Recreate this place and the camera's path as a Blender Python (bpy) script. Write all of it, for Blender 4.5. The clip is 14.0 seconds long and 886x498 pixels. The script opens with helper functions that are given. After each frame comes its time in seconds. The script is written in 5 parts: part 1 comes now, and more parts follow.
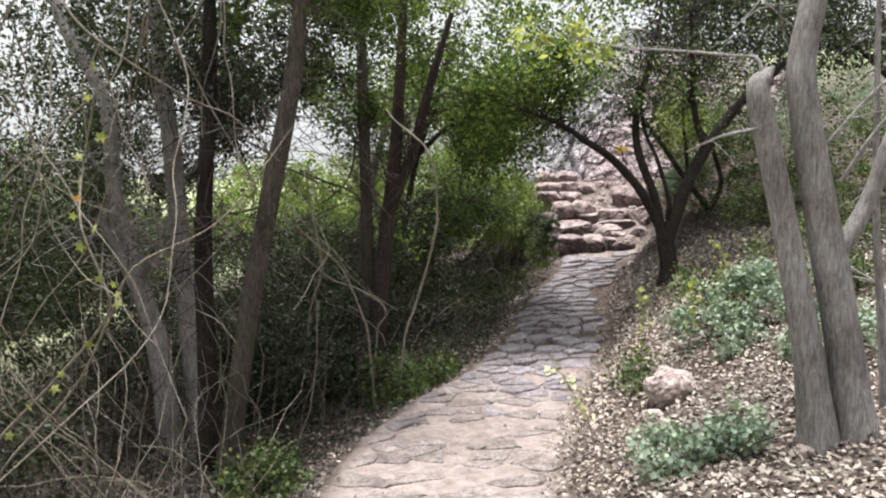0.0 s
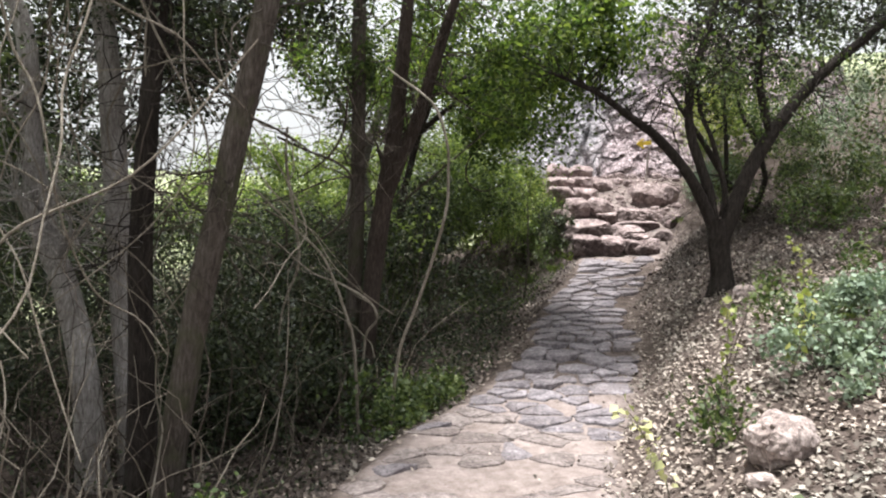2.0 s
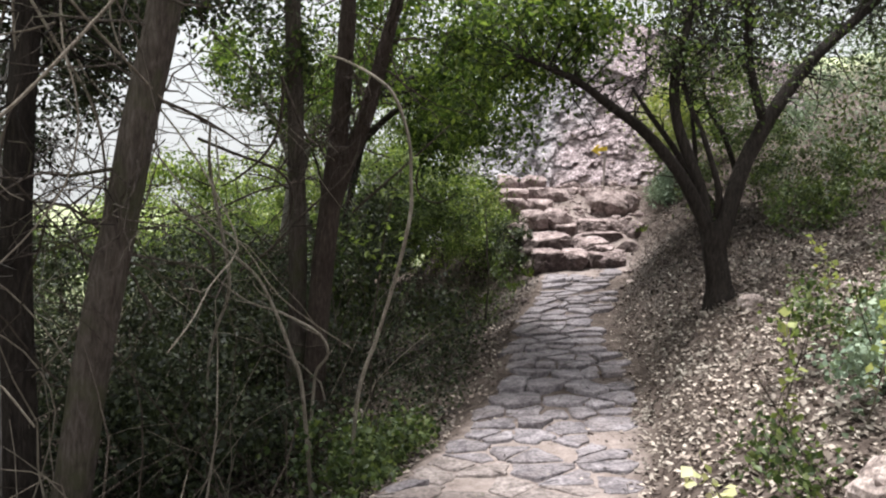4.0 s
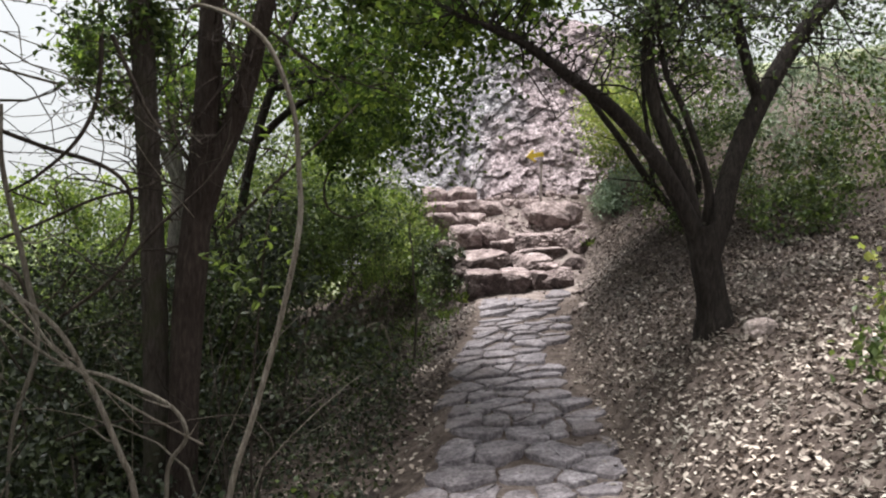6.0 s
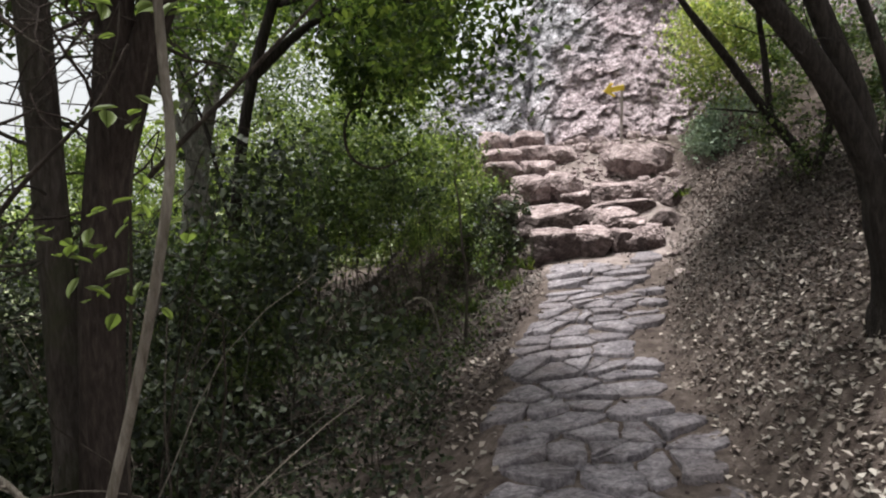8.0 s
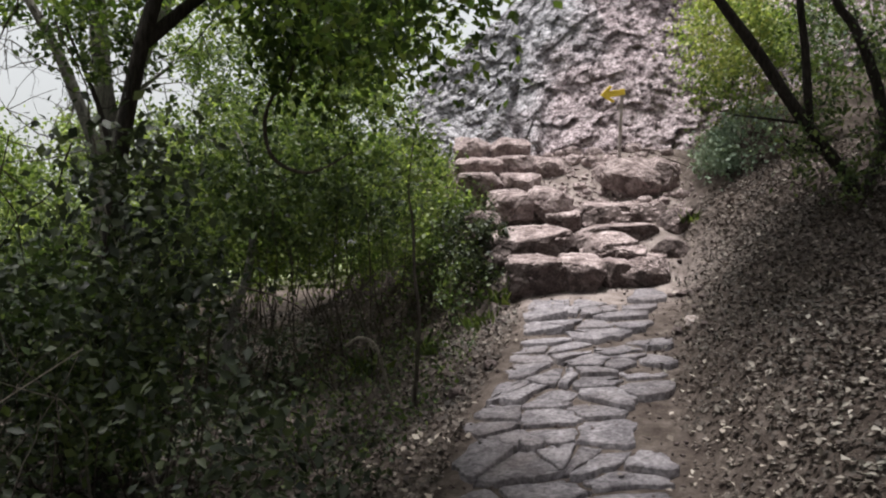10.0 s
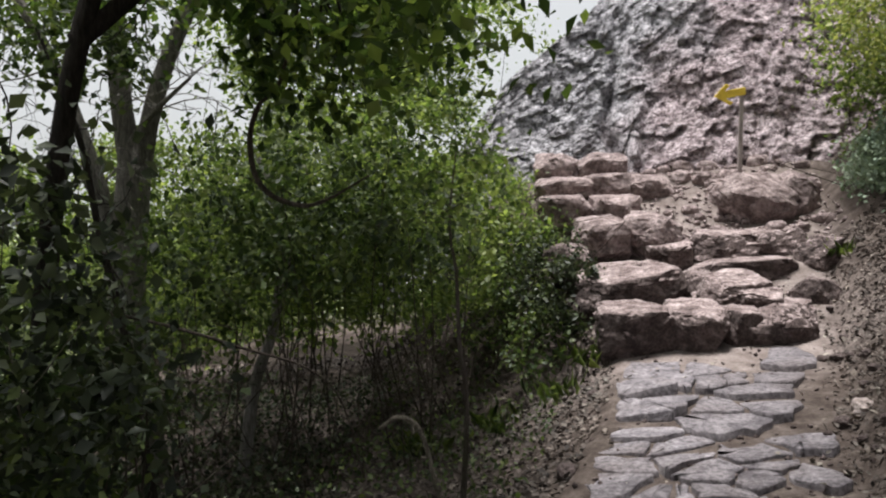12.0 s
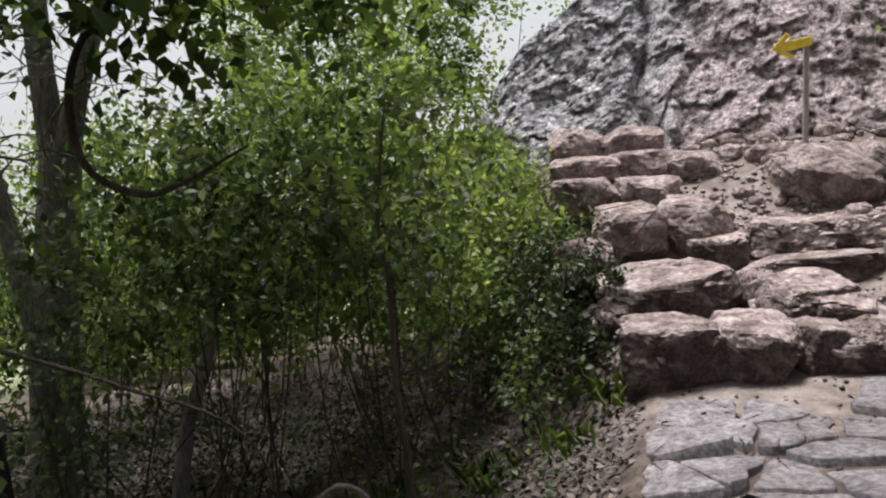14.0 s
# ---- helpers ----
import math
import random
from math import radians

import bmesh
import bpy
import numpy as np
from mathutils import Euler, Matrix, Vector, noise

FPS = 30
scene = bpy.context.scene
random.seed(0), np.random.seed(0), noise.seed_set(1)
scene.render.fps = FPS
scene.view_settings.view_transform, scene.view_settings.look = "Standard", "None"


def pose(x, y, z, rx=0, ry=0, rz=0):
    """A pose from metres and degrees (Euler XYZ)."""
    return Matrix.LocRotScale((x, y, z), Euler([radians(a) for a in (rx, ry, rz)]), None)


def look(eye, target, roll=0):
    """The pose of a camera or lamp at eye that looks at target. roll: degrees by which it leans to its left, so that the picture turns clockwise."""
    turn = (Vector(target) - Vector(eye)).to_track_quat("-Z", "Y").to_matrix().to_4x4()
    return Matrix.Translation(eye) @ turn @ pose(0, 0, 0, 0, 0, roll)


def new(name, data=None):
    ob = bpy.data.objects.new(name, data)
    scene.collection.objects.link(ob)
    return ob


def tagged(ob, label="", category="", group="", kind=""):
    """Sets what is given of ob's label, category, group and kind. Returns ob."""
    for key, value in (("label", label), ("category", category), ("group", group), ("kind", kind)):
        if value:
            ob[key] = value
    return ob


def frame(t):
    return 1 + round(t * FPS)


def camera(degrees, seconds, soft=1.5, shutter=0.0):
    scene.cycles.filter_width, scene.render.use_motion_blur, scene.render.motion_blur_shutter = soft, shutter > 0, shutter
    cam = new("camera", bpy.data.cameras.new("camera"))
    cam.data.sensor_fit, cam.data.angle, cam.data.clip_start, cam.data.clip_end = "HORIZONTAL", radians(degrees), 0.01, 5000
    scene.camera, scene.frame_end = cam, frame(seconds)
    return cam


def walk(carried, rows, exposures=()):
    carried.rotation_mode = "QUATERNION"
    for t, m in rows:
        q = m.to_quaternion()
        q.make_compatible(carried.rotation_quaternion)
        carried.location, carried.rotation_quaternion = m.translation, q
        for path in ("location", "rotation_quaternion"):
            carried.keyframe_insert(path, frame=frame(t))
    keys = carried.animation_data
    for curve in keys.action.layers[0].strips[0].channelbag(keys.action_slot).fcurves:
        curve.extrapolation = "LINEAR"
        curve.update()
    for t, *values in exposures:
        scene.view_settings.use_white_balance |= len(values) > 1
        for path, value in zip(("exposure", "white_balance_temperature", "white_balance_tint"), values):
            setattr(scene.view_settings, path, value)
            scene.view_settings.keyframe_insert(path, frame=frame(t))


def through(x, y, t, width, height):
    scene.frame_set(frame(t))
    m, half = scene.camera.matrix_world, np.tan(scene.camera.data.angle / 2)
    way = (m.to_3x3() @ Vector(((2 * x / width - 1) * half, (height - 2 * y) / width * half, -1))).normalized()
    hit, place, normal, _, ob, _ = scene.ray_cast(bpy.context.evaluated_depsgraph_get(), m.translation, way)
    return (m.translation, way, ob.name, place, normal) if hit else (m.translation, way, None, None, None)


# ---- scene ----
PATH = [
    (0.0, (0.066, 0.167, 1.539), (-0.682, 5.091, 1.102), 0.71),
    (0.5, (-0.04, 0.563, 1.445), (-0.871, 5.475, 1.009), 1.27),
    (1.0, (-0.12, 1.021, 1.36), (-1.11, 5.903, 0.924), 1.15),
    (1.5, (-0.26, 1.505, 1.289), (-1.358, 6.363, 0.851), 2.14),
    (2.0, (-0.41, 1.95, 1.249), (-1.074, 6.888, 0.838), 3.15),
    (2.2, (-0.454, 2.133, 1.221), (-0.983, 7.088, 0.813), 3.36),
    (4.3, (-0.806, 3.363, 1.078), (-1.064, 8.354, 0.904), 1.24),
    (4.5, (-0.809, 3.531, 1.08), (-1.055, 8.524, 0.951), 1.11),
    (5.0, (-0.794, 4.008, 1.021), (-0.76, 9.007, 0.905), -0.52),
    (5.5, (-0.78, 4.537, 1.021), (-0.56, 9.531, 0.916), -0.59),
    (6.0, (-0.812, 5.016, 0.99), (-0.597, 10.011, 0.889), -0.58),
    (6.5, (-0.756, 5.495, 0.949), (-0.705, 10.493, 0.815), -1.28),
    (7.0, (-0.704, 5.964, 0.952), (-1.012, 10.953, 0.833), -1.63),
    (7.5, (-0.705, 6.414, 0.949), (-1.063, 11.392, 0.652), -1.86),
    (8.0, (-0.557, 6.867, 0.961), (-0.82, 11.847, 0.594), -2.15),
    (8.2, (-0.499, 7.022, 0.992), (-0.705, 12.005, 0.63), -2.41),
    (10.3, (-0.311, 8.675, 0.978), (-0.5, 13.663, 0.683), 0.3),
    (10.5, (-0.256, 8.819, 0.992), (-0.455, 13.805, 0.687), -0.11),
    (11.0, (-0.118, 9.298, 1.011), (-0.287, 14.29, 0.8), -0.51),
    (11.5, (-0.137, 9.722, 1.0), (-0.754, 14.68, 0.806), -0.71),
    (12.0, (-0.181, 9.992, 1.074), (-1.006, 14.921, 0.904), -0.89),
    (12.5, (-0.082, 10.347, 1.051), (-0.927, 15.273, 0.886), -1.3),
    (13.0, (-0.031, 10.642, 1.09), (-0.965, 15.551, 0.934), -1.44),
    (13.5, (-0.053, 10.998, 1.084), (-1.067, 15.891, 0.901), -1.4),
    (14.0, (-0.016, 11.386, 1.052), (-1.122, 16.258, 0.857), -2.31),
]
cam = camera(57.81, 14.0, soft=2.1)
walk(cam, [(t, look(e, g, r)) for t, e, g, r in PATH], [(0, 1.08), (2, 1.18), (5, 0.92), (8, 0.92), (10.5, 0.62), (14, 0.6)])

# ---------- world, sun, exposure ----------
world = bpy.data.worlds.new("world")
scene.world = world
world.use_nodes = True
wn = world.node_tree.nodes
sky = wn.new("ShaderNodeTexSky")
sky.sky_type = "NISHITA"
sky.sun_disc = False
sky.sun_elevation, sky.sun_rotation = radians(80), radians(240)
sky.air_density, sky.dust_density, sky.ozone_density = 1.0, 6.0, 1.0
bg = wn["Background"]
bg.inputs["Strength"].default_value = 0.105
haze = wn.new("ShaderNodeHueSaturation")
haze.inputs["Saturation"].default_value = 0.3
world.node_tree.links.new(sky.outputs["Color"], haze.inputs["Color"])
cloud = wn.new("ShaderNodeMix")
cloud.data_type = "RGBA"
cloud.inputs[0].default_value = 0.65
cloud.inputs[7].default_value = (5.6, 5.75, 5.85, 1)
world.node_tree.links.new(haze.outputs["Color"], cloud.inputs[6])
world.node_tree.links.new(cloud.outputs[2], bg.inputs["Color"])
sun_data = bpy.data.lights.new("sun", "SUN")
sun_data.energy, sun_data.angle, sun_data.color = 5.0, radians(16), (1.0, 0.985, 0.965)
sun = new("sun", sun_data)
sun.matrix_world = look((-1.6, 13.0, 18), (0, 12, 0))


# ---------- materials ----------
class Mat:
    """A small builder of node materials."""

    def __init__(self, name, rough=0.85, spec=0.25):
        self.m = bpy.data.materials.new(name)
        self.m.use_nodes = True
        self.t = self.m.node_tree
        self.b = self.t.nodes["Principled BSDF"]
        self.b.inputs["Roughness"].default_value = rough
        self.b.inputs["Specular IOR Level"].default_value = spec
        self.co = self.t.nodes.new("ShaderNodeTexCoord").outputs["Object"]

    def node(self, kind, **values):
        n = self.t.nodes.new(kind)
        for k, v in values.items():
            n.inputs[k].default_value = v
        return n

    def link(self, a, b):
        self.t.links.new(a, b)

    def noise(self, scale, detail=6.0, rough=0.6, stretch=None, warp=0.0):
        n = self.node("ShaderNodeTexNoise", Scale=scale, Detail=detail, Roughness=rough, Distortion=warp)
        src = self.co
        if stretch:
            mp = self.node("ShaderNodeMapping", Scale=stretch)
            self.link(src, mp.inputs["Vector"])
            src = mp.outputs["Vector"]
        self.link(src, n.inputs["Vector"])
        return n.outputs["Fac"]

    def ramp(self, fac, stops):
        r = self.t.nodes.new("ShaderNodeValToRGB")
        el = r.color_ramp.elements
        while len(el) < len(stops):
            el.new(0.5)
        for e, (p, c) in zip(el, stops):
            e.position, e.color = p, (*c, 1)
        self.link(fac, r.inputs["Fac"])
        return r.outputs["Color"]

    def mix(self, a, b, fac, mode="MIX"):
        n = self.t.nodes.new("ShaderNodeMix")
        n.data_type, n.blend_type = "RGBA", mode
        for s, v in ((n.inputs[0], fac), (n.inputs[6], a), (n.inputs[7], b)):
            if isinstance(v, (int, float)):
                s.default_value = v
            elif isinstance(v, tuple):
                s.default_value = (*v, 1)
            else:
                self.link(v, s)
        return n.outputs[2]

    def math(self, op, a, b):
        n = self.t.nodes.new("ShaderNodeMath")
        n.operation = op
        for s, v in zip(n.inputs, (a, b)):
            if isinstance(v, (int, float)):
                s.default_value = v
            else:
                self.link(v, s)
        return n.outputs[0]

    def color(self, c):
        self.link(c, self.b.inputs["Base Color"])
        return self

    def bump(self, height, strength=0.5, dist=0.02):
        n = self.node("ShaderNodeBump", Strength=strength, Distance=dist)
        self.link(height, n.inputs["Height"])
        self.link(n.outputs["Normal"], self.b.inputs["Normal"])
        return self


def rock_material(name, dark, mid, light, stain, scale=6.0, strength=0.8):
    m = Mat(name, 0.9, 0.2)
    big, fine = m.noise(scale * 0.35, 5), m.noise(scale * 5, 8, 0.7)
    c = m.ramp(m.noise(scale, 10, 0.68, warp=0.6), [(0.4, dark), (0.5, mid), (0.6, light)])
    c = m.mix(c, stain, m.ramp(big, [(0.48, (0, 0, 0)), (0.66, (0.75, 0.75, 0.75))]))
    c = m.mix(c, m.ramp(fine, [(0.38, (0.35, 0.34, 0.34)), (0.6, (1.2, 1.2, 1.2))]), 0.75, "MULTIPLY")
    info = m.t.nodes.new("ShaderNodeObjectInfo")
    c = m.mix(c, m.ramp(info.outputs["Random"], [(0.0, (0.72, 0.68, 0.66)), (1.0, (1.15, 1.12, 1.1))]), 0.7, "MULTIPLY")
    m.color(c)
    h = m.math("ADD", m.noise(scale * 2, 9, 0.7, warp=0.4), m.math("MULTIPLY", fine, 0.4))
    return m.bump(h, strength, 0.03).m


def bark_material(name, dark, mid, light, scale=9.0, moss=None):
    m = Mat(name, 0.92, 0.15)
    grain = m.noise(scale, 8, 0.7, (4.0, 4.0, 0.8), 0.5)
    fine = m.noise(scale * 4, 6, 0.7, (3.0, 3.0, 0.8))
    c = m.ramp(grain, [(0.3, dark), (0.5, mid), (0.7, light)])
    c = m.mix(c, m.ramp(m.noise(2.2, 4), [(0.35, (0.6, 0.57, 0.55)), (0.65, (1.15, 1.15, 1.15))]), 0.8, "MULTIPLY")
    if moss:
        c = m.mix(c, moss, m.ramp(m.noise(3.5, 5), [(0.5, (0, 0, 0)), (0.64, (0.6, 0.6, 0.6))]))
    m.color(c)
    return m.bump(m.math("ADD", grain, m.math("MULTIPLY", fine, 0.35)), 1.0, 0.03).m


def leaf_material(name, colors, through=0.45, rough=0.5):
    """Leaves: colour varies leaf by leaf; some light passes through."""
    m = Mat(name, rough, 0.35)
    geo = m.t.nodes.new("ShaderNodeNewGeometry")
    n = len(colors) - 1
    c = m.ramp(geo.outputs["Random Per Island"], [(i / n, k) for i, k in enumerate(colors)])
    c = m.mix(c, m.ramp(m.noise(1.3, 3), [(0.35, (0.65, 0.7, 0.6)), (0.65, (1.2, 1.15, 1.0))]), 0.8, "MULTIPLY")
    m.color(c)
    tr = m.t.nodes.new("ShaderNodeBsdfTranslucent")
    bright = m.mix(c, (1.35, 1.45, 0.85), 1.0, "MULTIPLY")
    m.link(bright, tr.inputs["Color"])
    mx = m.t.nodes.new("ShaderNodeMixShader")
    mx.inputs[0].default_value = through
    m.link(m.b.outputs[0], mx.inputs[1])
    m.link(tr.outputs[0], mx.inputs[2])
    m.link(mx.outputs[0], m.t.nodes["Material Output"].inputs["Surface"])
    return m.m


def ground_material():
    m = Mat("earth", 0.95, 0.1)
    att = m.t.nodes.new("ShaderNodeAttribute")
    att.attribute_name = "trodden"
    fine, mid, big = m.noise(60, 6, 0.7), m.noise(9, 8, 0.65), m.noise(1.4, 4)
    humus = m.ramp(mid, [(0.3, (0.04, 0.03, 0.027)), (0.5, (0.09, 0.072, 0.064)), (0.7, (0.165, 0.138, 0.125))])
    dust_light = m.ramp(mid, [(0.3, (0.165, 0.134, 0.126)), (0.52, (0.255, 0.216, 0.206)), (0.72, (0.33, 0.287, 0.275))])
    edge = m.math("ADD", att.outputs["Fac"], m.math("MULTIPLY", m.math("SUBTRACT", m.noise(5, 6), 0.5), 0.9))
    c = m.mix(humus, dust_light, m.ramp(edge, [(0.2, (0, 0, 0)), (0.9, (1, 1, 1))]))
    open_land = m.t.nodes.new("ShaderNodeAttribute")
    open_land.attribute_name = "meadow"
    c = m.mix(c, m.ramp(mid, [(0.3, (0.22, 0.26, 0.14)), (0.7, (0.38, 0.41, 0.27))]), open_land.outputs["Fac"])
    c = m.mix(c, m.ramp(fine, [(0.3, (0.6, 0.58, 0.56)), (0.65, (1.12, 1.12, 1.12))]), 0.7, "MULTIPLY")
    c = m.mix(c, m.ramp(big, [(0.35, (0.75, 0.73, 0.7)), (0.65, (1.1, 1.08, 1.06))]), 0.6, "MULTIPLY")
    m.color(c)
    return m.bump(m.math("ADD", mid, m.math("MULTIPLY", fine, 0.5)), 0.7, 0.025).m


def cliff_material():
    """Fractured rock: cool grey on one side and high up, iron-stained pink lower down, with dark seams."""
    m = Mat("grey_pink_rock", 0.92, 0.2)
    xyz = m.t.nodes.new("ShaderNodeSeparateXYZ")
    m.link(m.co, xyz.inputs[0])
    seams, grain, fine = m.noise(15, 10, 0.8, (0.7, 1.0, 1.15), 0.3), m.noise(34, 9, 0.76, (0.75, 1.0, 1.1), 0.6), m.noise(60, 8, 0.75)
    grey = m.ramp(seams, [(0.36, (0.09, 0.085, 0.095)), (0.47, (0.35, 0.341, 0.364)), (0.6, (0.64, 0.63, 0.66))])
    pink = m.ramp(seams, [(0.37, (0.1, 0.074, 0.078)), (0.48, (0.35, 0.282, 0.296)), (0.6, (0.68, 0.59, 0.61))])
    where = m.math("ADD", m.math("MULTIPLY", m.math("SUBTRACT", xyz.outputs[0], m.math("MULTIPLY", xyz.outputs[2], 0.5)), 0.45), m.noise(1.3, 5, 0.6))
    c = m.mix(grey, pink, m.ramp(where, [(0.02, (0, 0, 0)), (0.42, (1, 1, 1))]))
    c = m.mix(c, m.ramp(grain, [(0.41, (0.15, 0.135, 0.14)), (0.52, (0.95, 0.95, 0.95)), (0.64, (1.4, 1.38, 1.38))]), 0.9, "MULTIPLY")
    c = m.mix(c, m.ramp(fine, [(0.36, (0.5, 0.48, 0.48)), (0.6, (1.2, 1.2, 1.2))]), 0.7, "MULTIPLY")
    m.color(c)
    return m.bump(m.math("ADD", seams, m.math("MULTIPLY", m.math("ADD", grain, fine), 0.5)), 0.9, 0.03).m


EARTH = ground_material()
FLAG = rock_material("flagstone", (0.13, 0.12, 0.132), (0.205, 0.19, 0.206), (0.28, 0.262, 0.28), (0.18, 0.158, 0.162), 8.0, 0.6)
FLAG_DUSTY = rock_material("dusty_flagstone", (0.15, 0.129, 0.124), (0.22, 0.192, 0.186), (0.28, 0.248, 0.241), (0.21, 0.178, 0.17), 6.0, 0.5)
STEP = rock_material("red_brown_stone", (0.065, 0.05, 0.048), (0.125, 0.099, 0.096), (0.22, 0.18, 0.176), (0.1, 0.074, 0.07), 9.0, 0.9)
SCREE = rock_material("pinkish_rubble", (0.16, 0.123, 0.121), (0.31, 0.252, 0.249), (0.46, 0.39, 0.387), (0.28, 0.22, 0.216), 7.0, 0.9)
CLIFF = cliff_material()
PALE_ROCK = rock_material("pale_pink_rock", (0.3, 0.25, 0.235), (0.46, 0.395, 0.375), (0.6, 0.53, 0.51), (0.38, 0.32, 0.3), 8.0)
BARK_GREY = bark_material("grey_bark", (0.13, 0.117, 0.111), (0.32, 0.3, 0.288), (0.54, 0.515, 0.5), 15)
BARK_DARK = bark_material("dark_bark", (0.014, 0.011, 0.01), (0.034, 0.028, 0.025), (0.065, 0.055, 0.048), 12)
BARK_BROWN = bark_material("brown_bark", (0.045, 0.035, 0.03), (0.1, 0.084, 0.073), (0.18, 0.157, 0.14), 12, (0.08, 0.085, 0.045))
BARK_RED = bark_material("red_brown_bark", (0.028, 0.021, 0.018), (0.064, 0.049, 0.042), (0.11, 0.088, 0.076), 12)
# Grey bark as it looks in shade, the shade held in the colour.
BARK_SHADED = bark_material("shaded_grey_bark", (0.07, 0.064, 0.057), (0.165, 0.154, 0.138), (0.29, 0.275, 0.25), 13)
TWIG = bark_material("pale_dry_stem", (0.13, 0.11, 0.085), (0.26, 0.23, 0.19), (0.4, 0.36, 0.31), 12)
TWIG_DARK = bark_material("dark_dry_stem", (0.035, 0.028, 0.023), (0.075, 0.06, 0.05), (0.13, 0.11, 0.09), 12)
# Near-black greens: the thicket's deep shade is put into the leaf colour.
LEAF_DARK = leaf_material("dark_shaded_leaf", [(0.012, 0.017, 0.011), (0.022, 0.03, 0.017), (0.04, 0.052, 0.028), (0.085, 0.1, 0.06)], 0.25)
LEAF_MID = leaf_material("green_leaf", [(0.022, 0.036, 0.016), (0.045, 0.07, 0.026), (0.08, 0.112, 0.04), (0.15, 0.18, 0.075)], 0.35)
LEAF_CROWN = leaf_material("backlit_leaf", [(0.022, 0.036, 0.014), (0.045, 0.073, 0.024), (0.082, 0.116, 0.036), (0.15, 0.185, 0.055)], 0.66)
LEAF_LIGHT = leaf_material("light_green_leaf", [(0.06, 0.092, 0.032), (0.105, 0.148, 0.048), (0.17, 0.215, 0.073), (0.28, 0.32, 0.13)], 0.5)
LEAF_SAGE = leaf_material("grey_green_leaf", [(0.14, 0.185, 0.15), (0.19, 0.245, 0.2), (0.24, 0.3, 0.252), (0.31, 0.365, 0.315)], 0.2, 0.9)
LEAF_YELLOW = leaf_material("yellow_green_leaf", [(0.14, 0.18, 0.06), (0.22, 0.26, 0.09), (0.32, 0.34, 0.12), (0.4, 0.4, 0.17)], 0.4)
LEAF_PALE = leaf_material("pale_leaf", [(0.22, 0.24, 0.13), (0.34, 0.35, 0.21), (0.46, 0.45, 0.3), (0.55, 0.53, 0.4)], 0.3)
LEAF_ORANGE = leaf_material("orange_leaf", [(0.55, 0.25, 0.05), (0.6, 0.35, 0.06)], 0.4)
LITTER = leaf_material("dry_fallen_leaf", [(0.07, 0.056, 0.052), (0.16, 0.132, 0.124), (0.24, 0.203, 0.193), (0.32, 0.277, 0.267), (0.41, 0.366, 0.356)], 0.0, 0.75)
# Darker copy of the dry leaves; shade is put into its colour.
SHADE_LITTER = leaf_material("shaded_fallen_leaf", [(0.026, 0.019, 0.018), (0.05, 0.038, 0.036), (0.08, 0.062, 0.06), (0.11, 0.088, 0.085), (0.19, 0.162, 0.157)], 0.0, 0.75)
YELLOW_PAINT = Mat("yellow_paint", 0.6)
YELLOW_PAINT.color(YELLOW_PAINT.ramp(YELLOW_PAINT.noise(14, 6), [(0.3, (0.72, 0.48, 0.05)), (0.6, (0.9, 0.66, 0.09))]))
POST_WOOD = bark_material("weathered_post_wood", (0.4, 0.345, 0.335), (0.54, 0.475, 0.46), (0.66, 0.59, 0.575), 14)

# ---------- the lie of the land ----------
WAY_Y = [-40, -5, 0, 2, 3.4, 5, 6.5, 8.1, 9, 9.9, 10.4, 11.4, 12.4, 13.5, 14.4, 15.3, 15.58, 15.76, 15.95, 16.15, 16.35, 16.5, 16.68, 17.0, 17.5, 18, 19, 25, 60]
WAY_Z = [2, 0.5, 0.0, -0.28, -0.45, -0.56, -0.62, -0.63, -0.61, -0.54, -0.46, -0.36, -0.25, -0.11, 0.01, 0.1, 0.17, 0.33, 0.37, 0.46, 0.6, 0.63, 0.79, 0.89, 1.18, 1.44, 1.58, 3.0, 8]
EDGE_Y = [-40, 0, 2, 3.4, 5.4, 6.8, 8.1, 9, 9.9, 10.4, 11.4, 12, 13, 13.9, 14.5, 15.4, 16.4, 17.4, 19, 60]
EDGE_L = [-1, -0.75, -1.1, -1.5, -1.6, -1.65, -1.46, -1.1, -0.8, -0.6, -0.52, -0.48, -0.34, -0.13, 0.0, 0.1, -0.1, -0.5, -0.9, -1]
EDGE_R = [1, 0.75, 0.4, 0.1, -0.02, 0.02, 0.16, 0.32, 0.45, 0.52, 0.53, 0.56, 0.7, 0.92, 1.08, 1.28, 1.55, 1.75, 2.4, 2.5]


def smooth(a, b, v):
    v = np.clip((v - a) / (b - a), 0, 1)
    return v * v * (3 - 2 * v)


def wave(x, y, s, seed=0.0):
    """A cheap, uneven relief between about -1 and 1."""
    a = np.sin(x * s + 1.3 * np.sin(y * s * 0.7 + seed)) * np.cos(y * s * 1.1 + 1.7 * np.sin(x * s * 0.6 + 2 * seed))
    b = np.sin(x * s * 2.3 + y * s * 1.7 + seed * 3) * np.cos(y * s * 2.9 - x * s * 1.1)
    return 0.65 * a + 0.35 * b


